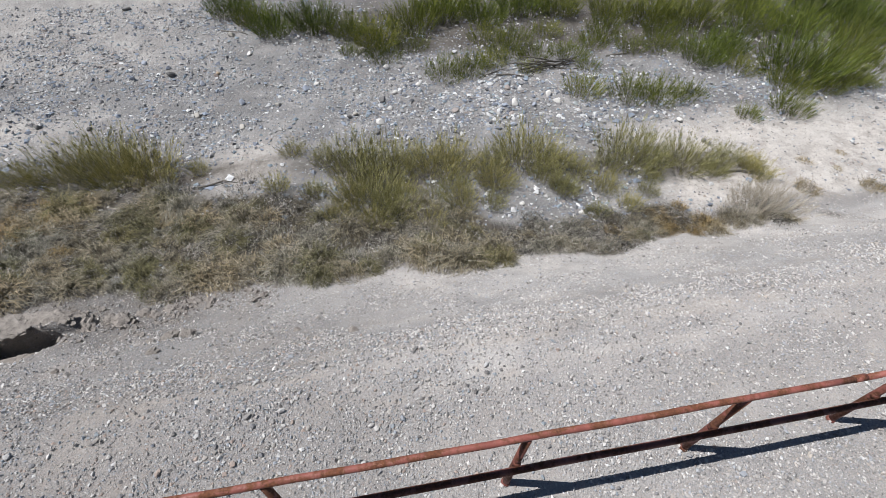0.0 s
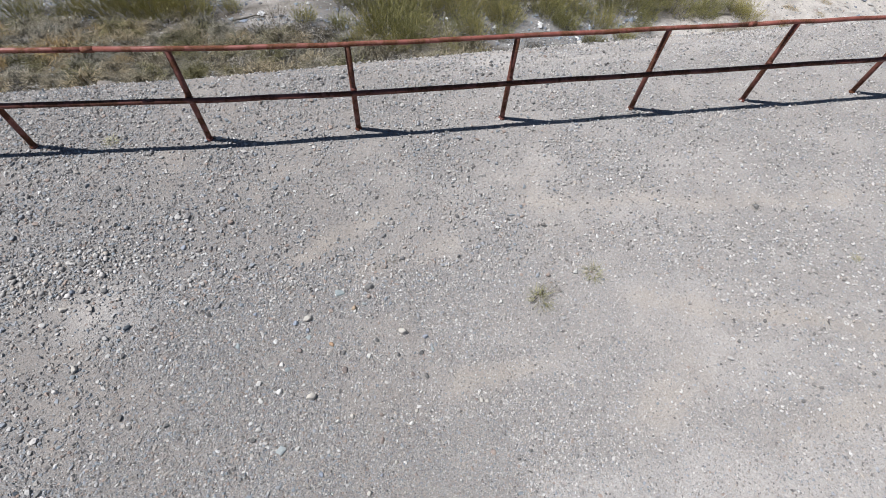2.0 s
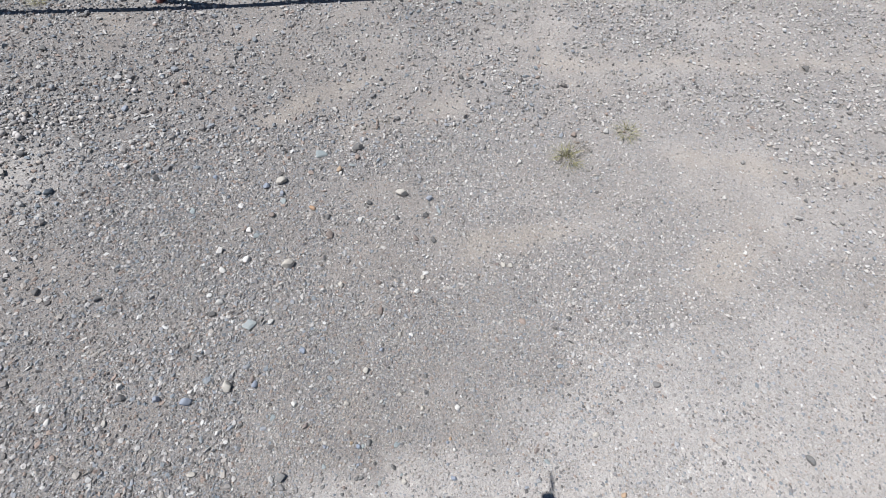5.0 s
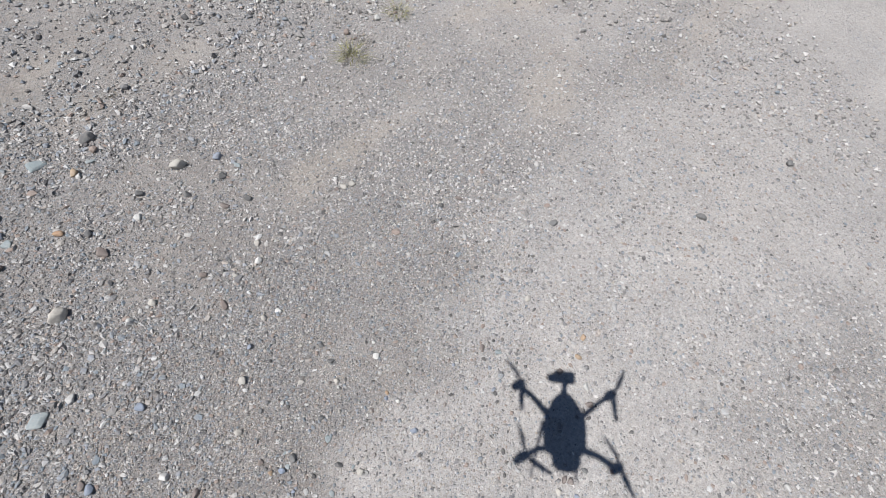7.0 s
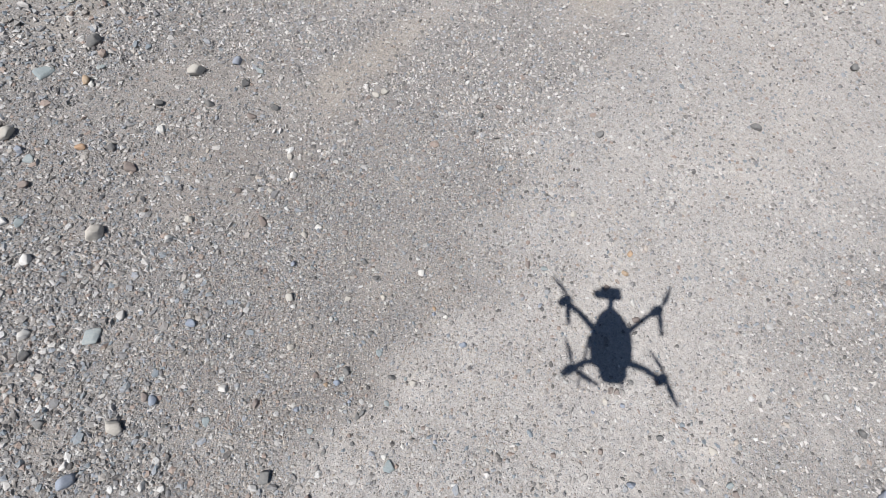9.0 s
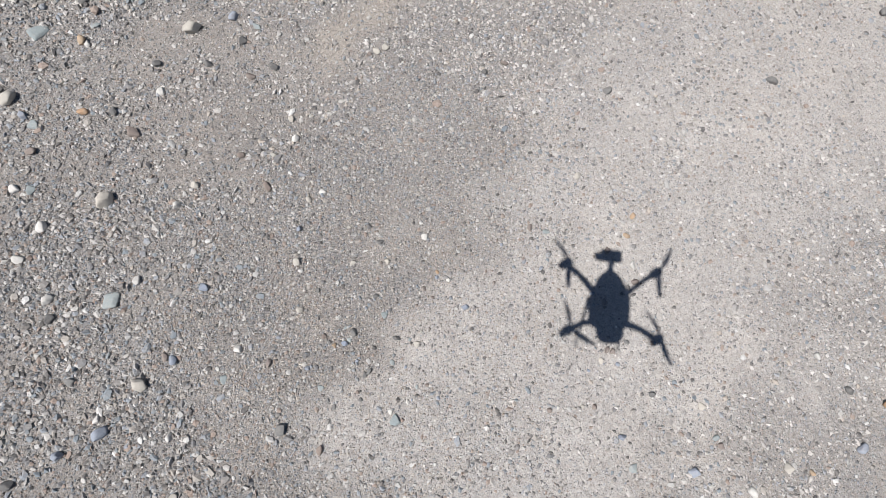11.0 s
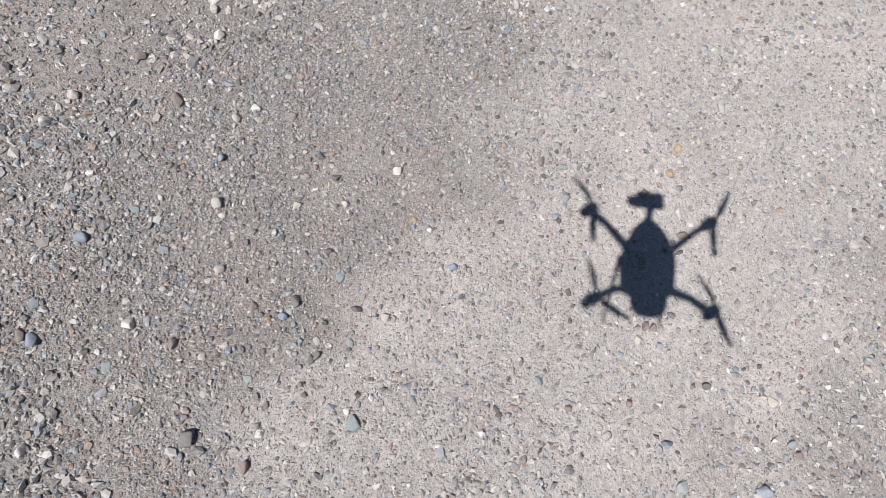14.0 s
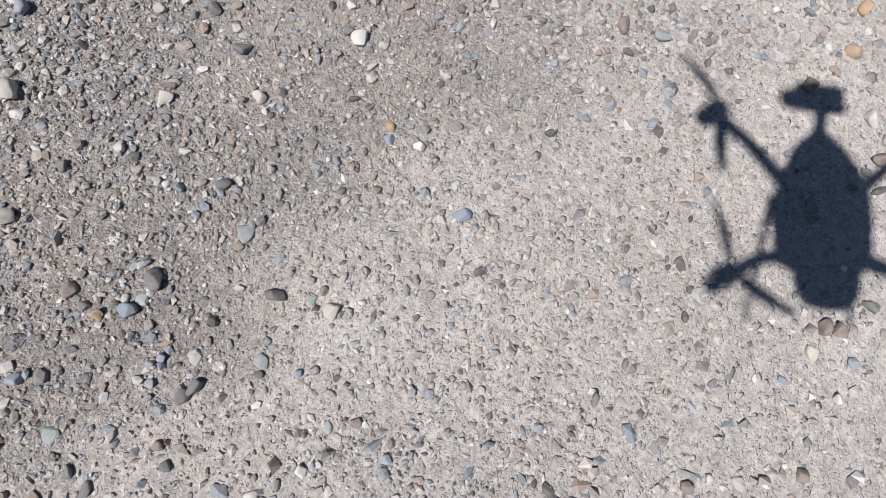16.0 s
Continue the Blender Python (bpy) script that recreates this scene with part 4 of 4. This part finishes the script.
    for x, y, s in ((8.0, 5.7, 0.8), (8.6, 5.9, 1.1), (9.2, 6.05, 1.1), (8.9, 6.35, 0.9)):
        plant("dry_bush", r.choice(pale), x, y, s, r.uniform(0, 360), "pale dry straw bush at the foot of the bank", "shrub", "dry bushes")
    for x, y, s in ( (10.3, 6.5, 0.5), (11.9, 6.3, 0.5), (7.3, 5.75, 0.7), (6.5, 5.7, 0.7), (5.9, 6.0, 0.6), (5.2, 5.9, 0.7), (-2.8, 9.0, 0.8), (-3.2, 8.4, 0.7)):
        plant("dry_bush", r.choice(grey), x, y, s, r.uniform(0, 360), "dry straw-coloured bush at the foot of the bank", "shrub", "dry bushes")


GRASSES = (("matted dry grey-brown grass", STRAW), ("grey bent straw of last year", TWIG))


def grass_zone(x):
    """Near and far limits of the grass along the foot of the bank."""
    near = 5.55 - 0.07 * min(x, 3) + 0.22 * math.sin(x * 2.3)
    far = 9.9 if x < -4 else (8.6 if x < -1.2 else (7.5 if x < 2.2 else 6.45 + 0.2 * math.sin(x * 4)))
    return (5.45, 5.95) if x > 7.2 else (near, far)


def dry_grass():
    """Matted straw between the bank and the bar, lying flat under the tussocks."""
    r = np.random.default_rng(77)
    mats = [blades(random.Random(60 + k), (170, 130)[k], 0.30, (0.34, 0.46)[k], (1.2, 1.5)[k], (0.0060, 0.0078)[k], droop=(0.8, 0.98)[k], spread_of=(2.4, 3.1)[k]) for k in range(2)]
    vs, fs, at = [[], []], [[], []], [0, 0]
    for _ in range(1100):
        x, y = r.uniform(-10.5, 9.0), r.uniform(5.2, 9.9)
        near, far = grass_zone(x)
        if not near < y < far or float(lattice(x, y, 0.7, 91)) < (-0.58 if x < 0 else -0.45):
            continue
        k = int(r.uniform(0, 1) < 0.55)
        v, f = mats[k]
        a, s = r.uniform(0, 6.28), r.uniform(0.5, 1.0)
        c, q = math.cos(a) * s, math.sin(a) * s
        vs[k].append(np.column_stack([v[:, 0] * c - v[:, 1] * q + x, v[:, 0] * q + v[:, 1] * c + y, v[:, 2] * s * 0.75 + height(v[:, 0] * c - v[:, 1] * q + x, v[:, 0] * q + v[:, 1] * c + y)]))
        fs[k].append(f + at[k])
        at[k] += len(v)
    for k, (label, material) in enumerate(GRASSES):
        me = mesh_from("dry_grass", np.concatenate(vs[k]), np.concatenate(fs[k]), False)
        me.materials.append(material)
        tagged(new("dry_grass", me), label, "grass", kind="stuff")


TUSSOCKS = {
    "grey": (leaf_material("grey_straw_blades", (0.091, 0.079, 0.064), (0.200, 0.181, 0.149), (0.439, 0.407, 0.349), 0.7), "grey-brown dry grass tussock"),
    "tan": (leaf_material("tan_straw_blades", (0.083, 0.068, 0.046), (0.186, 0.155, 0.108), (0.402, 0.346, 0.258), 0.7), "tan dry grass tussock"),
    "olive": (leaf_material("olive_straw_blades", (0.047, 0.045, 0.022), (0.115, 0.105, 0.053), (0.248, 0.222, 0.129), 0.7), "olive-brown half dry grass tussock"),
    "ochre": (leaf_material("ochre_straw_blades", (0.116, 0.075, 0.031), (0.231, 0.160, 0.072), (0.407, 0.314, 0.176), 0.6), "orange-brown dry grass tussock"),
}


def tussocks():
    """Rounded clumps of dry grass, crowded along the foot of the bank and thinner behind."""
    r = random.Random(78)
    models = {}
    for kind, (material, label) in TUSSOCKS.items():
        models[kind] = [plant_mesh("foliage", material, random.Random(hash_of(kind) + k), 380, 0.24, 0.34 + 0.06 * k, 0.75 + 0.15 * k, 0.0046, droop=0.35 + 0.2 * k, spread_of=1.9) for k in range(4)]
    placed = []
    for _ in range(6000):
        x, y = r.uniform(-10.5, 9.0), r.uniform(5.2, 9.9)
        near, far = grass_zone(x)
        if not near - 0.05 < y < far or len(placed) >= 340:
            continue
        front = y < near + 0.45
        if float(lattice(x, y, 0.8, 95)) < (-0.75 if front else -0.30):
            continue
        if any((x - a) ** 2 + (y - b) ** 2 < (0.27 if front else 0.36) ** 2 for a, b in placed):
            continue
        placed.append((x, y))
        warm = float(lattice(x, y, 1.1, 92))
        if 6.0 < x < 7.3:
            kind = r.choice(("ochre", "ochre", "tan"))
        elif x < -6.5 and y > 7.5 and r.random() < 0.25:
            kind = "ochre"
        else:
            kind = r.choices(("grey", "tan", "olive", "ochre"), (4, 5, 0.6, 0.1) if x > 2.5 else ((4, 4, 4, 0.25) if warm > 0 else (6, 2.5, 2, 0.05)))[0]
        me = r.choice(models[kind])
        ob = tagged(new("grass_tussock"), TUSSOCKS[kind][1] + (" at the foot of the bank" if front else " among matted straw"), "grass", "grass tussocks below the bank")
        k = r.uniform(0.55, 1.25) * (0.7 if x > 2.5 else 1.0)
        ob.matrix_basis = pose(x, y, float(height(x, y)), r.uniform(-8, 8), r.uniform(-8, 8), r.uniform(0, 360)) @ Matrix.Diagonal((k, k, k * r.uniform(0.75, 1.1), 1))
        c = new("foliage", me)
        c.parent = ob


def weeds():
    """Small tufts that grow on the yard."""
    r = random.Random(14)
    for x, y, s, dry in ((0.72, -1.52, 0.95, 0), (0.75, -1.50, 0.8, 1), (0.88, -1.43, 0.6, 1), (1.30, -1.32, 0.8, 0), (3.33, -0.76, 0.45, 1), (-3.40, 0.94, 0.6, 0), (3.37, -1.25, 0.35, 1), (3.54, -1.32, 0.4, 1), (4.06, -1.5, 0.4, 0), (3.54, -1.57, 0.3, 1), (-0.57, -0.91, 0.4, 1), (-0.74, -1.0, 0.25, 1)):
        me = plant_mesh("foliage", OLIVE if not dry else STRAW, r, 120 if not dry else 60, 0.05, 0.17, 1.6, 0.0016, droop=0.5)
        ob = tagged(new("weed"), ("dry straw-coloured" if dry else "sparse green") + " grass tuft growing in gravel", "weed", "weeds on the yard")
        ob.matrix_basis = pose(x, y, float(height(x, y)), 0, 0, r.uniform(0, 360)) @ Matrix.Scale(s, 4)
        c = new("foliage", me)
        c.parent = ob


shrubs()
dry_grass()
tussocks()
weeds()


# ---------------------------------------------------------------- single stones: place, and half width in millimetres
YARD_STONES = (
    ("buff", [(-3.407, -1.06, 37), (-3.189, -1.616, 38), (-2.277, -2.901, 18), (-1.839, -3.225, 24), (-1.683, -2.815, 40), (-1.363, -1.43, 39), (-1.335, -2.11, 46), (-1.06, -3.024, 17), (-1.029, -2.307, 21), (-0.943, -2.863, 21), (-0.82, -3.455, 17), (-0.814, -3.614, 7), (-0.778, -3.023, 15), (-0.771, -3.428, 9), (-0.724, -2.682, 19), (-0.7, -2.423, 18), (-0.683, -2.894, 12), (-0.67, -3.119, 13), (-0.553, -1.656, 45), (-0.525, -2.334, 21), (-0.52, -4.09, 12), (-0.33, -4.028, 16), (-0.237, -3.405, 9), (-0.176, -4.437, 20), (-0.12, -4.824, 22), (0.001, -2.329, 22), (0.046, -2.341, 22), (0.221, -3.424, 20)]),
    ("teal", [(-3.002, -2.81, 26), (-1.939, -1.593, 26), (-1.571, -2.474, 41), (-1.529, -1.852, 29), (-1.446, -3.021, 19), (-1.361, -1.596, 28), (-1.201, -3.312, 14), (-1.086, -1.208, 47), (-1.084, -3.605, 31), (-1.003, -3.251, 12), (-0.981, -3.205, 10), (-0.939, -3.437, 12), (-0.936, -3.572, 9), (-0.873, -1.342, 29), (-0.832, -3.272, 16), (-0.828, -3.42, 10), (-0.554, -4.382, 24), (-0.338, -3.248, 10), (-0.327, -1.849, 23), (-0.229, -4.551, 20), (-0.083, -3.499, 20)]),
    ("ochre", [(-1.17, -1.683, 24), (-1.058, -3.225, 12), (-0.96, -1.373, 29), (-0.552, -3.298, 11), (-0.063, -4.902, 17), (0.163, -3.766, 17), (0.258, -3.726, 17), (0.387, -4.99, 27)]),
    ("white", [(-3.536, -1.189, 30), (-3.29, -1.78, 28), (-3.1, -2.7, 23), (-2.726, -0.886, 26), (-2.692, -0.773, 30), (-2.55, -2.84, 19), (-2.225, -2.715, 22), (-1.868, -2.81, 18), (-1.748, -1.94, 29), (-1.743, -2.301, 27), (-1.729, -2.085, 23), (-1.719, -3.048, 19), (-1.589, -2.029, 28), (-1.577, -1.812, 24), (-1.45, -2.48, 23), (-1.336, -2.973, 21), (-1.141, -2.327, 23), (-1.072, -3.563, 13), (-1.0, -3.587, 10), (-0.955, -1.407, 19), (-0.88, -3.044, 13), (-0.863, -1.834, 23), (-0.848, -3.566, 6), (-0.779, -3.474, 7), (-0.68, -3.144, 8), (-0.658, -2.701, 17), (-0.594, -4.025, 8), (-0.579, -2.425, 23)]),
    ("white", [(-0.542, -3.357, 13), (-0.481, -3.153, 19), (-0.363, -3.48, 6), (-0.357, -4.103, 13), (-0.292, -4.764, 21), (0.078, -3.865, 19), (0.339, -4.667, 17), (0.35, -1.495, 23), (1.138, -1.282, 28), (1.675, -2.511, 18), (1.77, -2.05, 22)]),
    ("dark", [(-3.22, -2.505, 27), (-3.216, 0.27, 35), (-3.179, -2.928, 29), (-3.108, -0.915, 30), (-2.775, -2.054, 26), (-2.424, -2.164, 25), (-2.209, -2.781, 25), (-2.198, -1.272, 30), (-1.855, -2.629, 21), (-1.78, -2.368, 24), (-1.409, -3.32, 27), (-1.215, -3.367, 10), (-1.213, -3.4, 11), (-1.124, -3.453, 10), (-1.071, -1.778, 26), (-1.063, -3.203, 10), (-1.047, -3.392, 15), (-1.028, -3.399, 13), (-0.968, -3.241, 18), (-0.957, -3.01, 12), (-0.955, -3.446, 8), (-0.864, -3.376, 17), (-0.809, -1.181, 47), (-0.808, -3.422, 8), (-0.807, -3.193, 15), (-0.792, -1.703, 24), (-0.738, -3.548, 7), (-0.716, -3.212, 7)]),
    ("dark", [(-0.681, -3.324, 7), (-0.651, -2.938, 10), (-0.639, -3.138, 10), (-0.634, -3.036, 15), (-0.62, -1.855, 26), (-0.619, -2.948, 14), (-0.423, -1.865, 26), (-0.409, -2.074, 25), (-0.383, -3.333, 8), (-0.305, -3.61, 8), (-0.282, -4.265, 17), (-0.197, -4.056, 15), (-0.149, -3.901, 11), (-0.075, -3.676, 8), (-0.06, -3.59, 10), (-0.054, -3.913, 10), (-0.029, -3.563, 10), (0.127, -0.49, 29), (0.301, -2.761, 19), (0.323, -4.846, 20), (0.665, -3.235, 25), (1.316, -3.766, 26), (2.126, -3.945, 32), (2.396, -2.161, 20), (3.337, -0.764, 36)]),
    ("brown", [(-3.362, -2.524, 27), (-1.551, -2.798, 19), (-1.432, -1.704, 27), (-1.355, -3.478, 18), (-1.279, -3.099, 20), (-1.114, -3.424, 10), (-1.071, -1.926, 28), (-1.063, -3.171, 13), (-0.973, -3.329, 8), (-0.901, -3.595, 10), (-0.851, -3.284, 11), (-0.814, -2.513, 25), (-0.8, -2.327, 18), (-0.692, -3.104, 9), (-0.641, -3.362, 10), (-0.626, -4.006, 12), (-0.59, -2.793, 16), (-0.519, -2.042, 22), (-0.487, -4.127, 14), (-0.283, -4.02, 16), (-0.267, -4.041, 17), (-0.267, -3.378, 9), (-0.246, -3.516, 10), (-0.241, -4.584, 18), (-0.124, -3.44, 16), (-0.038, -2.323, 16), (0.025, -3.921, 19), (0.051, -3.748, 15)]),
    ("brown", [(0.406, -2.794, 19)]),
    ("blue", [(-3.373, -0.894, 31), (-2.492, -0.54, 30), (-2.032, -2.819, 26), (-1.889, -2.857, 36), (-1.807, -1.322, 23), (-1.535, -2.829, 24), (-1.461, -1.455, 29), (-1.361, -1.53, 25), (-1.281, -2.682, 22), (-1.193, -3.218, 12), (-1.035, -3.334, 10), (-1.023, -3.251, 15), (-0.984, -3.593, 7), (-0.913, -3.486, 9), (-0.906, -3.663, 10), (-0.866, -3.202, 8), (-0.841, -2.755, 18), (-0.742, -3.163, 8), (-0.574, -3.487, 15), (-0.569, -3.313, 10), (-0.498, -4.277, 19), (-0.397, -4.02, 9), (-0.396, -4.562, 22), (-0.369, -1.73, 27), (-0.292, -4.088, 11), (-0.268, -3.406, 9), (-0.222, -3.597, 11), (-0.145, -3.823, 11)]),
    ("blue", [(0.166, -5.003, 26)]),
)
RIVER_STONES = (
    ("white", [(-3.52, 17.73, 135), (-1.09, 14.83, 116), (0.71, 11.72, 144), (1.1, 12.57, 89), (1.29, 15.65, 120), (1.4, 13.64, 108), (2.2, 14.05, 111), (3.56, 7.23, 83), (4.77, 6.66, 83), (4.77, 11.8, 164), (5.97, 12.17, 132), (6.1, 11.75, 116), (7.62, 10.61, 89), (8.38, 12.58, 114), (9.0, 9.89, 103)]),
    ("dark", [(-9.07, 13.46, 124), (-8.92, 22.5, 174), (-7.66, 13.23, 104), (-6.06, 16.52, 166), (-3.43, 12.32, 90), (-0.33, 14.29, 98), (-0.12, 12.35, 113), (0.61, 11.19, 116), (0.94, 13.25, 158), (6.48, 9.6, 81), (9.09, 8.81, 86), (9.16, 8.66, 86)]),
    ("blue", [(-7.23, 16.34, 135), (-7.13, 17.55, 141), (-4.91, 15.74, 126), (-3.44, 14.11, 128), (-1.46, 14.59, 143), (4.34, 10.63, 105), (4.44, 11.65, 112), (5.35, 11.64, 101)]),
    ("buff", [(-4.75, 13.69, 128), (-4.37, 19.4, 165), (-3.26, 12.53, 104), (-2.3, 13.74, 110), (0.06, 12.48, 88), (0.54, 16.98, 160)]),
    ("teal", [(3.98, 10.83, 106), (3.98, 11.44, 110), (4.39, 12.28, 103), (6.41, 10.19, 108), (6.58, 11.48, 116)]),
    ("brown", [(-4.49, 16.11, 111)]),
    ("ochre", [(-4.46, 16.31, 96)]),
)
LOOKS = {"buff": "pale buff rounded stone", "white": "white quartz-like stone", "blue": "blue-grey rounded stone", "teal": "grey-green flat river stone",
         "dark": "dark grey angular stone", "brown": "brown rounded stone", "ochre": "ochre-orange small stone"}


def single_stones():
    r = random.Random(21)
    shapes, f = rocks(22, 4, 31)
    models = {}
    for lists, where, group, sink in ((YARD_STONES, "lying on the gravel", "stones on the yard", 0.24), (RIVER_STONES, "on the riverbed", "boulders on the riverbed", 0.25)):
        for colour, rows in lists:
            for x, y, half in rows:
                k = r.randrange(len(shapes))
                if (colour, k) not in models:
                    me = mesh_from("stone", shapes[k], f, True)
                    me.materials.append(STONE_KINDS[colour])
                    models[(colour, k)] = me
                s = half / 1000
                hard = float(packed_mask(x, y)) if y < 2 else 0.0
                dims = (s * r.uniform(0.95, 1.25), s * r.uniform(0.75, 1.0), s * r.uniform(0.6, 0.85) * (0.5 if colour == "teal" else 1.0))
                ob = new("stone", models[(colour, k)])
                z = float(height(x, y)) + dims[2] * (1 - 2 * (sink + 0.08 * hard))
                ob.matrix_basis = pose(x, y, z, r.uniform(-12, 12), r.uniform(-12, 12), r.uniform(0, 360)) @ Matrix.Diagonal((*dims, 1))
                tagged(ob, LOOKS[colour] + " " + where, "stone", group)


single_stones()


# ---------------------------------------------------------------- crumbled earth at the foot of the bank
def soil_material():
    n = Nodes("dry_earth", 0.98, spec=0.1)
    col = n.ramp(n.noise(9, 6, 0.7), [(0.3, (0.17, 0.150, 0.130)), (0.7, (0.33, 0.295, 0.26))])
    col = n.mix(0.5, col, n.ramp(n.noise(80, 4, 0.7), [(0.3, 0.36), (0.7, 0.64)]), "OVERLAY")
    return n.done(col, n.bump(n.noise(35, 6, 0.7), 0.8, 0.03))


EARTH = soil_material()


def lump(name, x, y, dims, turn, seed, label, category, group, rise=0.5, rough=0.22, detail=3, at=None):
    bm = bmesh.new()
    bmesh.ops.create_icosphere(bm, subdivisions=detail, radius=1)
    for v in bm.verts:
        d = v.co.normalized()
        k = 1 + rough * noise.fractal(d * 1.6 + Vector((seed, 0, 0)), 0.7, 2.1, 4) + 0.16 * noise.noise(d * 5 + Vector((0, seed, 0))) + 0.10 * noise.noise(d * 11 + Vector((seed, seed, 0)))
        v.co = Vector((d.x * dims[0], d.y * dims[1], d.z * dims[2])) * k
    ob = part(name, bm, EARTH, smooth=False)
    ob.matrix_basis = pose(x, y, (float(height(x, y)) if at is None else at) + dims[2] * (2 * rise - 1), 0, 0, turn)
    return tagged(ob, label, category, group)


def bank_foot():
    r = random.Random(33)
    for x, y, dims, turn, seed in ((-5.15, 4.93, (0.42, 0.24, 0.085), -6, 3.1), (-5.85, 4.95, (0.50, 0.26, 0.09), 5, 5.7), (-6.5, 4.9, (0.4, 0.24, 0.09), -4, 7.7), (-5.3, 4.22, (0.30, 0.12, 0.07), 12, 9.4), (-5.9, 4.2, (0.34, 0.14, 0.08), -9, 12.6)):
        lump("earth_ledge", x, y, dims, turn, seed, "crumbling dry earth ledge over a washed-out hollow", "earth ledge", "ledges round the hollow", 0.55, 0.35, 4)
    for x, out, dims, turn, seed in ((-6.7, 0.02, (0.26, 0.19, 0.05), 10, 21.0), (-6.25, -0.06, (0.24, 0.20, 0.05), -12, 24.0), (-5.8, 0.03, (0.26, 0.20, 0.05), 8, 27.0), (-5.35, -0.04, (0.22, 0.18, 0.045), -15, 30.0)):
        top = max(float(height(x, HOLLOW[1] + q)) for q in (0.0, 0.06, 0.12, 0.2, 0.3))
        lump("earth_ledge", x, HOLLOW[1] - out, dims, turn, seed, "overhanging crust of dry earth above a dark hollow", "earth ledge", "ledges round the hollow", 0.5, 0.4, 4, top - 0.03)
    for x, y, s in ((-4.62, 4.92, 0.13), (-4.35, 5.02, 0.10), (-4.12, 4.95, 0.15), (-3.85, 5.12, 0.12), (-3.66, 5.02, 0.09), (-3.45, 5.16, 0.11), (-3.22, 5.1, 0.08), (-4.5, 4.7, 0.08), (-4.0, 4.75, 0.07),
                    (-2.92, 3.95, 0.10), (-2.66, 3.92, 0.13), (-3.16, 3.90, 0.06), (-2.85, 3.42, 0.07), (-0.30, 3.12, 0.06), (-1.05, 3.45, 0.05), (-3.9, 3.3, 0.05), (-3.1, 5.3, 0.1), (-2.8, 5.2, 0.08), (-4.8, 5.1, 0.11), (-4.75, 3.35, 0.05)):
        lump("earth_clod", x, y, (s * r.uniform(0.9, 1.3), s * r.uniform(0.7, 1.0), s * r.uniform(0.5, 0.8)), r.uniform(0, 360), r.uniform(0, 90),
             "crumbled grey-brown earth clod on the bank", "earth clod", "clods on the bank", 0.6, 0.4)


def driftwood():
    """Bleached sticks left by floods."""
    r = random.Random(8)
    for x, y, long, turn in ((-3.5, 9.55, 0.9, 8), (5.5, 13.9, 1.4, -12), (6.4, 14.1, 1.2, 10), (4.9, 14.3, 1.0, 25), (-4.2, 19.6, 1.2, -20), (12.9, 10.4, 1.1, 35), (13.5, 12.0, 1.0, -30), (9.6, 14.6, 1.3, 5), (2.6, 8.3, 0.8, 15), (9.3, 7.4, 1.0, -6)):
        z = float(height(x, y))
        pts = [(-long / 2, 0, 0.02), (-long / 6, r.uniform(-0.05, 0.05), 0.05), (long / 6, r.uniform(-0.06, 0.06), 0.05), (long / 2, r.uniform(-0.1, 0.1), 0.03)]
        ob = part("driftwood_stick", tube(bmesh.new(), pts, [0.028, 0.024, 0.018, 0.008], 8), TWIG)
        ob.matrix_basis = pose(x, y, z, 0, 0, turn)
        tagged(ob, "bleached grey driftwood stick lying on the riverbed", "stick", "driftwood")


def brush_pile():
    """A low heap of dry flood sticks beside the cobbles."""
    r = random.Random(19)
    heap = tagged(new("brush_pile"), "low heap of bleached dry sticks on the riverbed", "brush pile")
    x0, y0 = 6.85, 14.25
    heap.location = (x0, y0, float(height(x0, y0)))
    for _ in range(34):
        a, long = r.gauss(-8, 22), r.uniform(0.5, 1.5)
        p = Vector((r.gauss(0, 0.55), r.gauss(0, 0.22), r.uniform(0.02, 0.20)))
        d = Vector((math.cos(radians(a)), math.sin(radians(a)), r.uniform(-0.08, 0.12))) * long / 2
        q = Vector((0, 0, r.uniform(0.0, 0.06)))
        part("stick", tube(bmesh.new(), [p - d, p + q, p + d], [0.016, 0.013, 0.006], 6), TWIG, heap)


def silt_tufts():
    """Small dry tufts on the pale silt."""
    r = random.Random(27)
    for x, y, s in ((11.11, 7.51, 0.9), (10.4, 6.55, 1.3), (11.95, 6.3, 1.2), (12.35, 7.7, 0.6), (11.7, 7.1, 0.5), (12.2, 6.15, 0.9), (9.5, 7.1, 0.6)):
        ob = tagged(new("dry_tuft"), "low orange-brown dry tuft on pale silt", "grass tuft", "dry tufts on the silt")
        ob.matrix_basis = pose(x, y, float(height(x, y)), 0, 0, r.uniform(0, 360)) @ Matrix.Scale(s, 4)
        c = new("foliage", plant_mesh("foliage", GOLD, r, 260, 0.20, 0.16, 1.5, 0.0035, droop=0.6, spread_of=2.0))
        c.parent = ob


def crumbs():
    x, y, r = field(-8, -1.6, 4.0, 6.0, 900, lambda x, y: np.exp(-((y - 5.05 - 0.06 * (x + 4)) / 0.45) ** 2) * np.clip(0.5 + 0.6 * lattice(x, y, 0.4, 71), 0.05, 1), 72)
    scatter("earth_crumbs", x, y, sizes(r, len(x), 0.012, 0.075, 2.0), 0.25, 0.75, 0, EARTH, "crumbled dry earth at the foot of the bank", "earth", 73, False)


bank_foot()
crumbs()
driftwood()
brush_pile()
silt_tufts()
